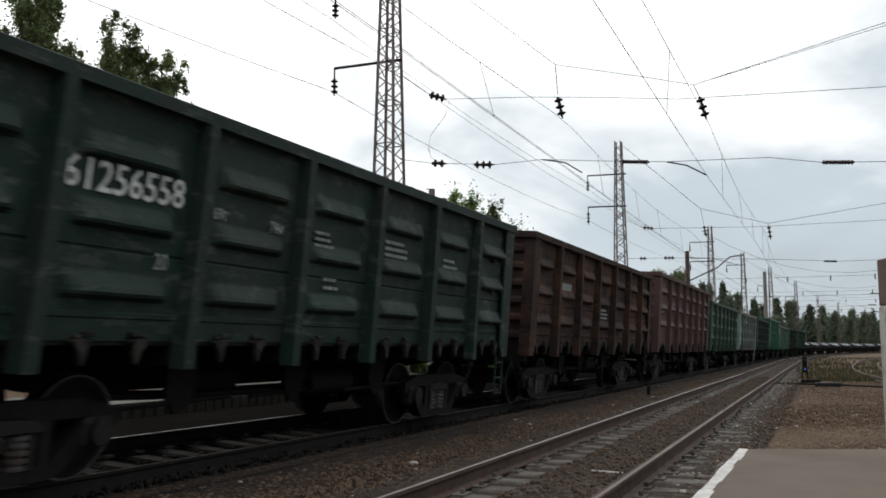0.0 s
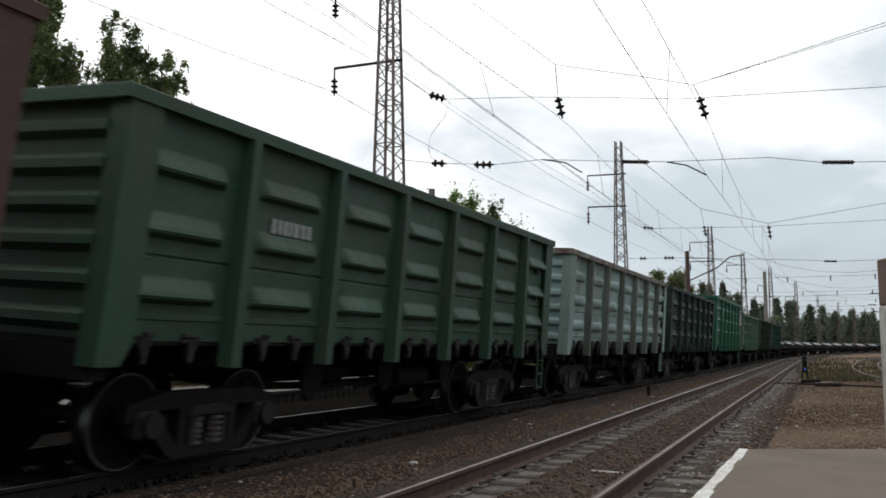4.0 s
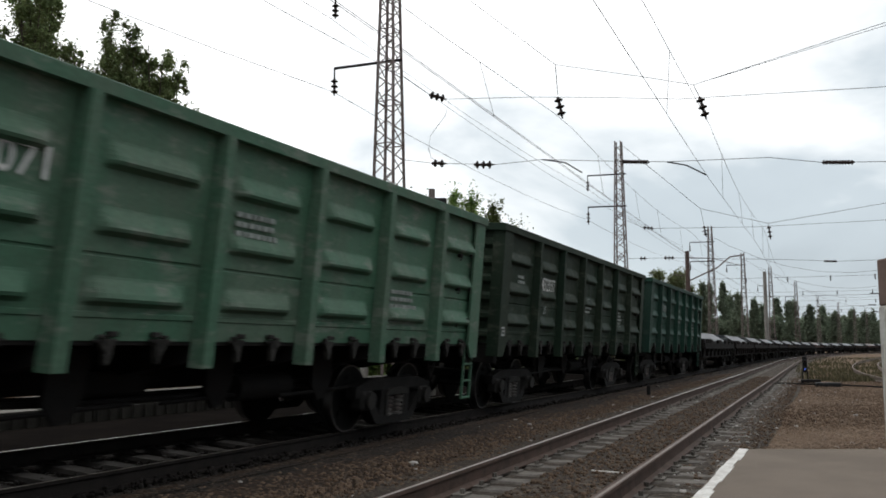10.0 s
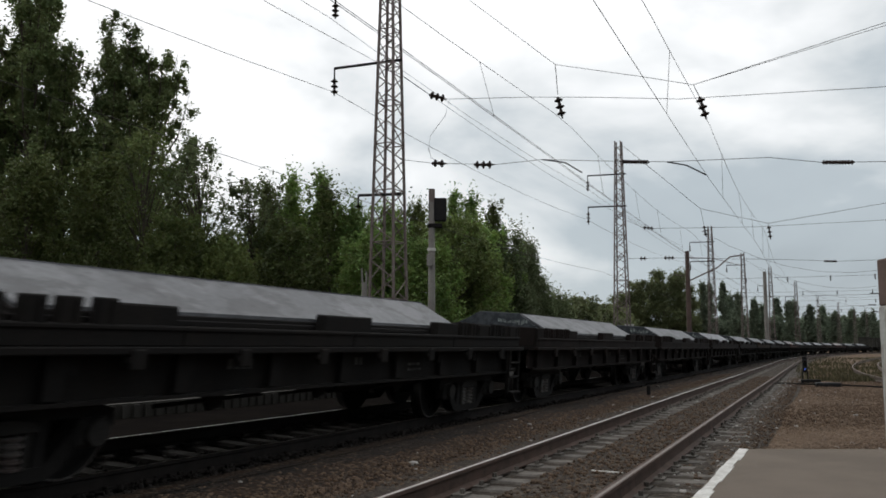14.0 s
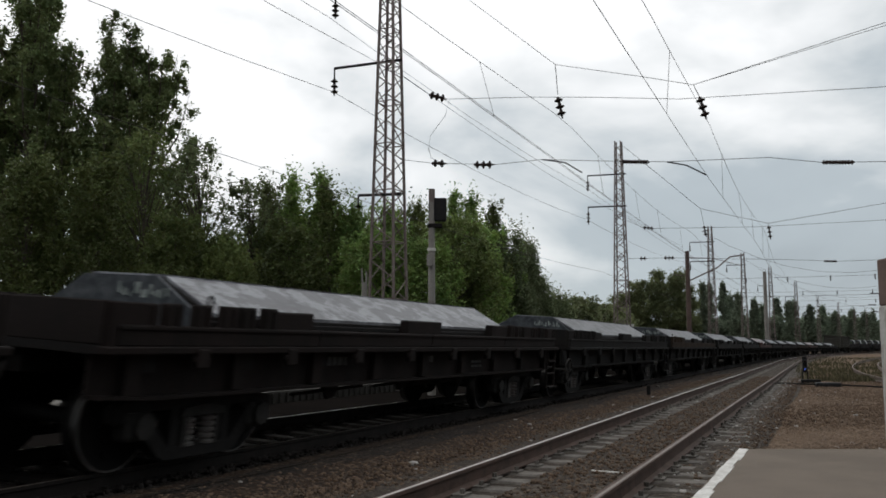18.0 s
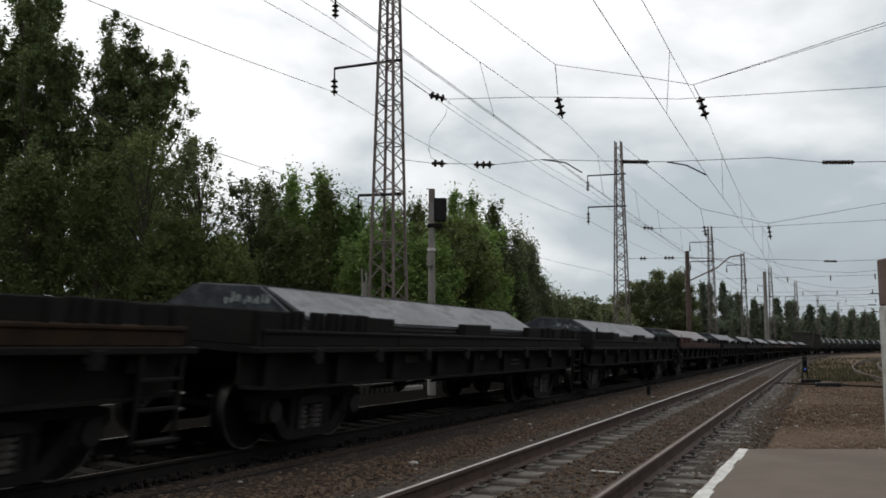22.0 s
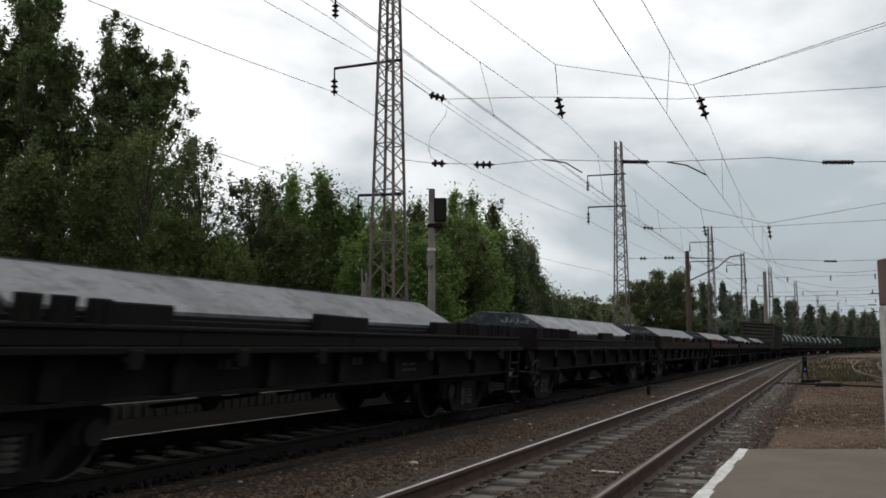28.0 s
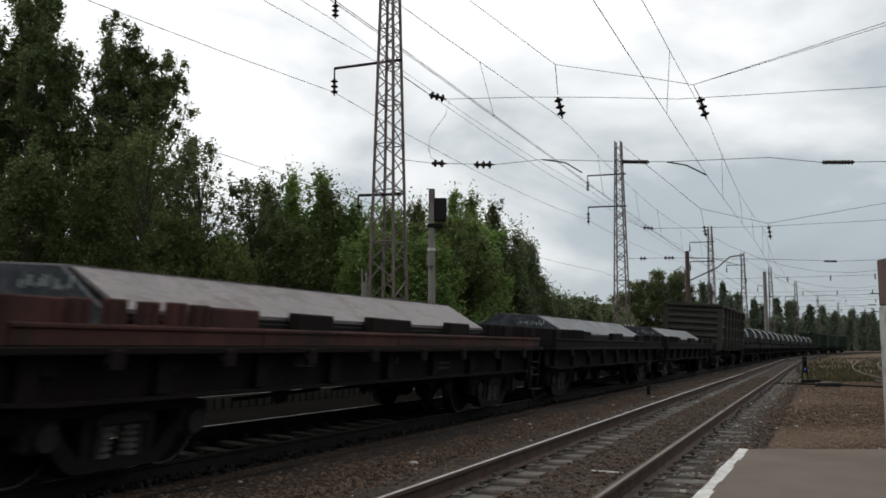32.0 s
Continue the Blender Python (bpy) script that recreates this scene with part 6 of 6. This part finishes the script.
# loose trees below and beside them
for i, (x, y, top, half, cnt, leaf) in enumerate(((-12.2, 36, 9.9, 2.3, 4200, M_LEAF_OLIVE), (-9.9, 36, 9.3, 2.0, 4000, M_LEAF_WILLOW), (-8.2, 36.5, 7.9, 1.6, 3000, M_LEAF_WILLOW))):
    tree(BUSH, x, y, top, half, "round", leaf, 0.12, cnt, 200 + i, z_low=0.1)
for i, (x, y, top, half, cnt, leaf) in enumerate(((-15.9, 33, 8.0, 2.5, 9000, M_LEAF_OLIVE), (-13.0, 33, 7.9, 2.3, 8000, M_LEAF_OLIVE), (-10.4, 33, 5.9, 2.1, 7000, M_LEAF_OLIVE), (-18.5, 33, 7.5, 2.4, 8000, M_LEAF_POPLAR), (-8.0, 33.5, 4.9, 1.9, 6000, M_LEAF_OLIVE))):
    tree("dense dark olive shrub under the poplars", x, y, top, half, "bush", leaf, 0.12, cnt, 220 + i, z_low=0.06)
# the thicket behind the mast and the signal
for i, (x, y, top, half, cnt) in enumerate(((-8.2, 40, 8.6, 1.03, 3380), (-7.0, 40, 8.9, 1.15, 3640), (-5.9, 40, 9.0, 0.92, 3380), (-5.0, 39, 8.1, 1.15, 3900), (-3.9, 39, 7.3, 1.26, 3900), (-2.4, 40, 7.3, 1.38, 3900), (-1.2, 42, 7.9, 1.26, 3900), (0.5, 46, 9.2, 0.92, 3120), (1.7, 46, 9.0, 0.92, 3380), (2.9, 46, 8.5, 0.80, 3380))):
    tree("young leafy tree with pointed shoots", x, y, top, half, "poplar", M_LEAF_GREEN if i % 3 else M_LEAF_OLIVE, 0.13, cnt, 300 + i, z_low=0.05)
for i, (x, y, top, half, cnt) in enumerate(((-6.4, 37, 6.2, 2.2, 7540), (-3.2, 37, 5.6, 2.1, 7250), (0.3, 40, 6.8, 2.1, 7540), (1.2, 43, 7.2, 2.1, 9425), (-9.2, 35, 5.4, 2.2, 7250), (-0.8, 37, 5.4, 1.9, 6525), (-5.2, 42, 7.4, 2.2, 8700), (-2.6, 42, 6.9, 2.1, 8700), (-7.8, 42, 7.6, 2.1, 8700), (2.2, 47, 7.0, 1.9, 8700))):
    tree(ROUND, x, y, top, half, "round", M_LEAF_GREEN if i % 2 else M_LEAF_OLIVE, 0.14, cnt, 400 + i, z_low=0.08)
for i, (x, y, top, half, cnt) in enumerate(((3.3, 46, 7.0, 1.4, 7000), (4.5, 49, 6.9, 1.1, 6000), (5.7, 51, 5.4, 0.9, 4000), (7.0, 53, 4.2, 1.0, 3000))):
    tree("weeping willow with trailing grey-green twigs", x, y, top, half, "willow", M_LEAF_WILLOW, 0.12, cnt, 500 + i, z_low=0.2)
# low growth toward the distance
for i in range(9):
    u = i / 8
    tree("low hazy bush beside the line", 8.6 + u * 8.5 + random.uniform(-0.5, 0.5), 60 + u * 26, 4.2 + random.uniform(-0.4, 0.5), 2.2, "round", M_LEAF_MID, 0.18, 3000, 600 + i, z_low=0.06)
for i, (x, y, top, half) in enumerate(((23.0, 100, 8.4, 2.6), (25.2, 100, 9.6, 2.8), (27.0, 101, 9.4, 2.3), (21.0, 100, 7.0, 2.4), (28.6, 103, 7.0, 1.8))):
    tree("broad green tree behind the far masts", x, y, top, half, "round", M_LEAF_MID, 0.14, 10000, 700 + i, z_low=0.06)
for i, (px, top) in enumerate(((0.297, 12.9), (0.307, 12.6), (0.321, 12.9), (0.330, 10.6), (0.338, 10.7), (0.357, 9.7), (0.363, 8.4), (0.382, 9.8), (0.396, 9.2), (0.402, 9.2), (0.419, 8.5), (0.436, 8.3), (0.45, 7.2), (0.466, 7.6), (0.482, 7.0), (0.49, 7.2))):
    y = 314 + 11 * (i % 4)
    k = y / 165
    tree("distant poplar in a dark row", px * y, y, 1.09 + (top - 1.09) * k, 1.3 * k, "poplar", M_LEAF_HAZED, 0.45, 6000, 800 + i, group="distant poplars", z_low=0.05)
for i in range(26):
    u = i / 25
    tree("distant dark bushy tree", 87 + u * 103, 327 + 38 * u, 11.2 + random.uniform(-2.0, 2.0), 6.5, "round", M_LEAF_HAZED, 0.6, 3000, 900 + i, group="distant trees", z_low=0.04)


# ---- loose stones, litter and weeds ----
def scatter(name, label, count, size, place, material, seed, flat_=0.6):
    r = np.random.RandomState(seed)
    base = np.array([(-1, -1, -1), (1, -1, -1), (1, 1, -1), (-1, 1, -1), (-1, -1, 1), (1, -1, 1), (1, 1, 1), (-1, 1, 1)], float) * 0.5
    faces = np.array([(3, 2, 1, 0), (4, 5, 6, 7), (0, 1, 5, 4), (1, 2, 6, 5), (2, 3, 7, 6), (3, 0, 4, 7)])
    p = np.array([place(r) for _ in range(count)])
    s = size * (0.5 + r.rand(count) ** 2 * 1.4)
    v = base[None] * (1 + 0.55 * (r.rand(count, 8, 3) - 0.5))
    v[:, 4:, :2] *= 0.65
    a = r.rand(count) * 6.283
    ca, sa = np.cos(a)[:, None], np.sin(a)[:, None]
    x, y, z = v[..., 0] * s[:, None], v[..., 1] * s[:, None] * 0.75, v[..., 2] * s[:, None] * flat_
    w = np.stack([x * ca - y * sa, x * sa + y * ca, z], -1) + p[:, None, :]
    me = bpy.data.meshes.new(name)
    me.vertices.add(count * 8)
    me.vertices.foreach_set("co", w.ravel())
    f = (faces[None] + (np.arange(count) * 8)[:, None, None]).reshape(-1, 4)
    me.loops.add(f.size)
    me.loops.foreach_set("vertex_index", f.ravel().astype(np.int32))
    me.polygons.add(len(f))
    me.polygons.foreach_set("loop_start", np.arange(0, f.size, 4, dtype=np.int32))
    me.update(calc_edges=True)
    me.materials.append(material)
    return tagged(new(name, me), label, "stones", "", "stuff")


def spot(o0, o1, s0, s1, z, near=2.0):
    def place(r):
        s = s0 + (s1 - s0) * r.rand() ** near
        o = o0 + (o1 - o0) * r.rand()
        q = along(s, o, z)
        return (q.x, q.y, q.z + r.uniform(-0.012, 0.008))
    return place


scatter("ballast_stones", "loose brown ballast stones between the tracks", 24000, 0.03, spot(1.35, 3.4, 3, 46, -0.258, 1.5), M_STONE, 1)
scatter("ballast_stones", "loose dark ballast stones under the goods line", 8000, 0.04, spot(-1.9, 1.3, 2, 30, -0.25, 1.4), M_STONE_SHADED, 2)


def near_spot(r):
    s = 2 + 40 * r.rand() ** 1.6
    o = r.choice((r.uniform(-0.27, 0.58), r.uniform(-0.27, 0.58), r.uniform(-1.7, -0.95), r.uniform(1.15, 1.7)))
    q = along(s, near_offset(s) + o, -0.217 if -0.3 < o < 0.6 else -0.245)
    return (q.x, q.y, q.z + r.uniform(-0.015, 0.012))


scatter("ballast_stones", "loose grey ballast stones in the near track", 16000, 0.028, near_spot, M_STONE, 3)


def yard_spot(r):
    y = 9.9 + 36 * r.rand() ** 1.5
    return (y * r.uniform(0.27, 0.57), y, -0.29 + 0.05 * noise.noise((y * 0.06, y * 0.13, 0)))


scatter("yard_gravel", "brown gravel scattered over the yard", 34000, 0.03, yard_spot, M_STONE, 4)
scatter("pale_stones", "a few pale stones and scraps on the yard", 240, 0.06, yard_spot, M_PALE_STONE, 5, 0.3)
scatter("pale_stones", "a few pale chips between the tracks", 120, 0.06, spot(1.5, 6.0, 4, 40, -0.24, 1.4), M_PALE_STONE, 6, 0.3)

scatter("pale_stones", "pale chips scattered along the near track", 600, 0.03, lambda r: (lambda s_: (lambda q: (q.x, q.y, q.z))(along(s_, near_offset(s_) + r.choice((-1.15, 1.2)) + r.normal() * 0.18, -0.235)))(3 + 40 * r.rand() ** 1.3), M_PALE_STONE, 8, 0.4)

t = thing("litter_strip", "pale scrap lying between the rails", "litter", "", pose(1.72, 9.35, -0.215, 0, 0, -30))
part("scrap", Shape().box(-0.17, 0.17, -0.018, 0.018, 0, 0.012), M_WHITE_LINE, t)


def weeds(count, seed):
    r = np.random.RandomState(seed)
    sh_v, sh_f = [], []
    for i in range(count):
        y = 36 + 84 * r.rand() ** 1.6
        x = y * r.uniform(0.40, 0.60)
        if noise.noise((x * 0.5, y * 0.25, 3.0)) < -0.08:
            continue
        hgt = r.uniform(0.05, 0.26)
        a = r.uniform(0, 6.28)
        dx, dy = 0.05 * math.cos(a), 0.05 * math.sin(a)
        k = len(sh_v)
        sh_v += [(x - dx, y - dy, -0.33), (x + dx, y + dy, -0.33), (x + r.uniform(-0.06, 0.06), y, -0.3 + hgt)]
        sh_f.append((k, k + 1, k + 2))
    me = bpy.data.meshes.new("dry_grass")
    me.from_pydata(sh_v, [], sh_f)
    me.materials.append(M_GRASS)
    tagged(new("dry_grass", me), "sparse dry grass around the siding", "grass", "", "stuff")


weeds(12000, 7)


# ---- the train runs ----
def travelled(t):
    """Metres that the train has run since the start; it gathers speed slowly."""
    return 9.8285 * t + 0.00976 * t ** 2


LEAN = Matrix.Translation((0, 0.76, 0)) @ Matrix.Rotation(CANT, 4, "X") @ Matrix.Translation((0, -0.76, 0))


def on_line(s, half_base=4.4):
    a, b = along(s - half_base), along(s + half_base)
    d = b - a
    return Matrix.Translation((a + b) / 2) @ Matrix.Rotation(math.atan2(d.y, d.x), 4, "Z") @ LEAN


for body, _ in TRAIN:
    if body.name.startswith(("gondola", "flat")):
        raised(body)


def motions():
    times = [k * 1.0 for k in range(33)]
    for ob, place in TRAIN:
        lift = Matrix.Translation((0, 0, ob["lift"] if "lift" in ob else RAISE if ob.name.startswith("steel") else 0.0))
        walk(ob, [(t, on_line(place - travelled(t)) @ lift) for t in times])
    step = 1 / 15
    for axle in (0, 1):
        first = WHEELSETS[axle][0]
        home = first.matrix_basis.copy()
        rows = []
        for k in range(int(SECONDS * 15) + 1):
            t = k * step
            rows.append((t, home @ Matrix.Rotation(-travelled(t) / 0.475, 4, "Y")))
        walk(first, rows)
        for other in WHEELSETS[axle][1:]:
            other.rotation_mode = "QUATERNION"
            other.animation_data_create()
            other.animation_data.action = first.animation_data.action
            other.animation_data.action_slot = first.animation_data.action_slot


motions()
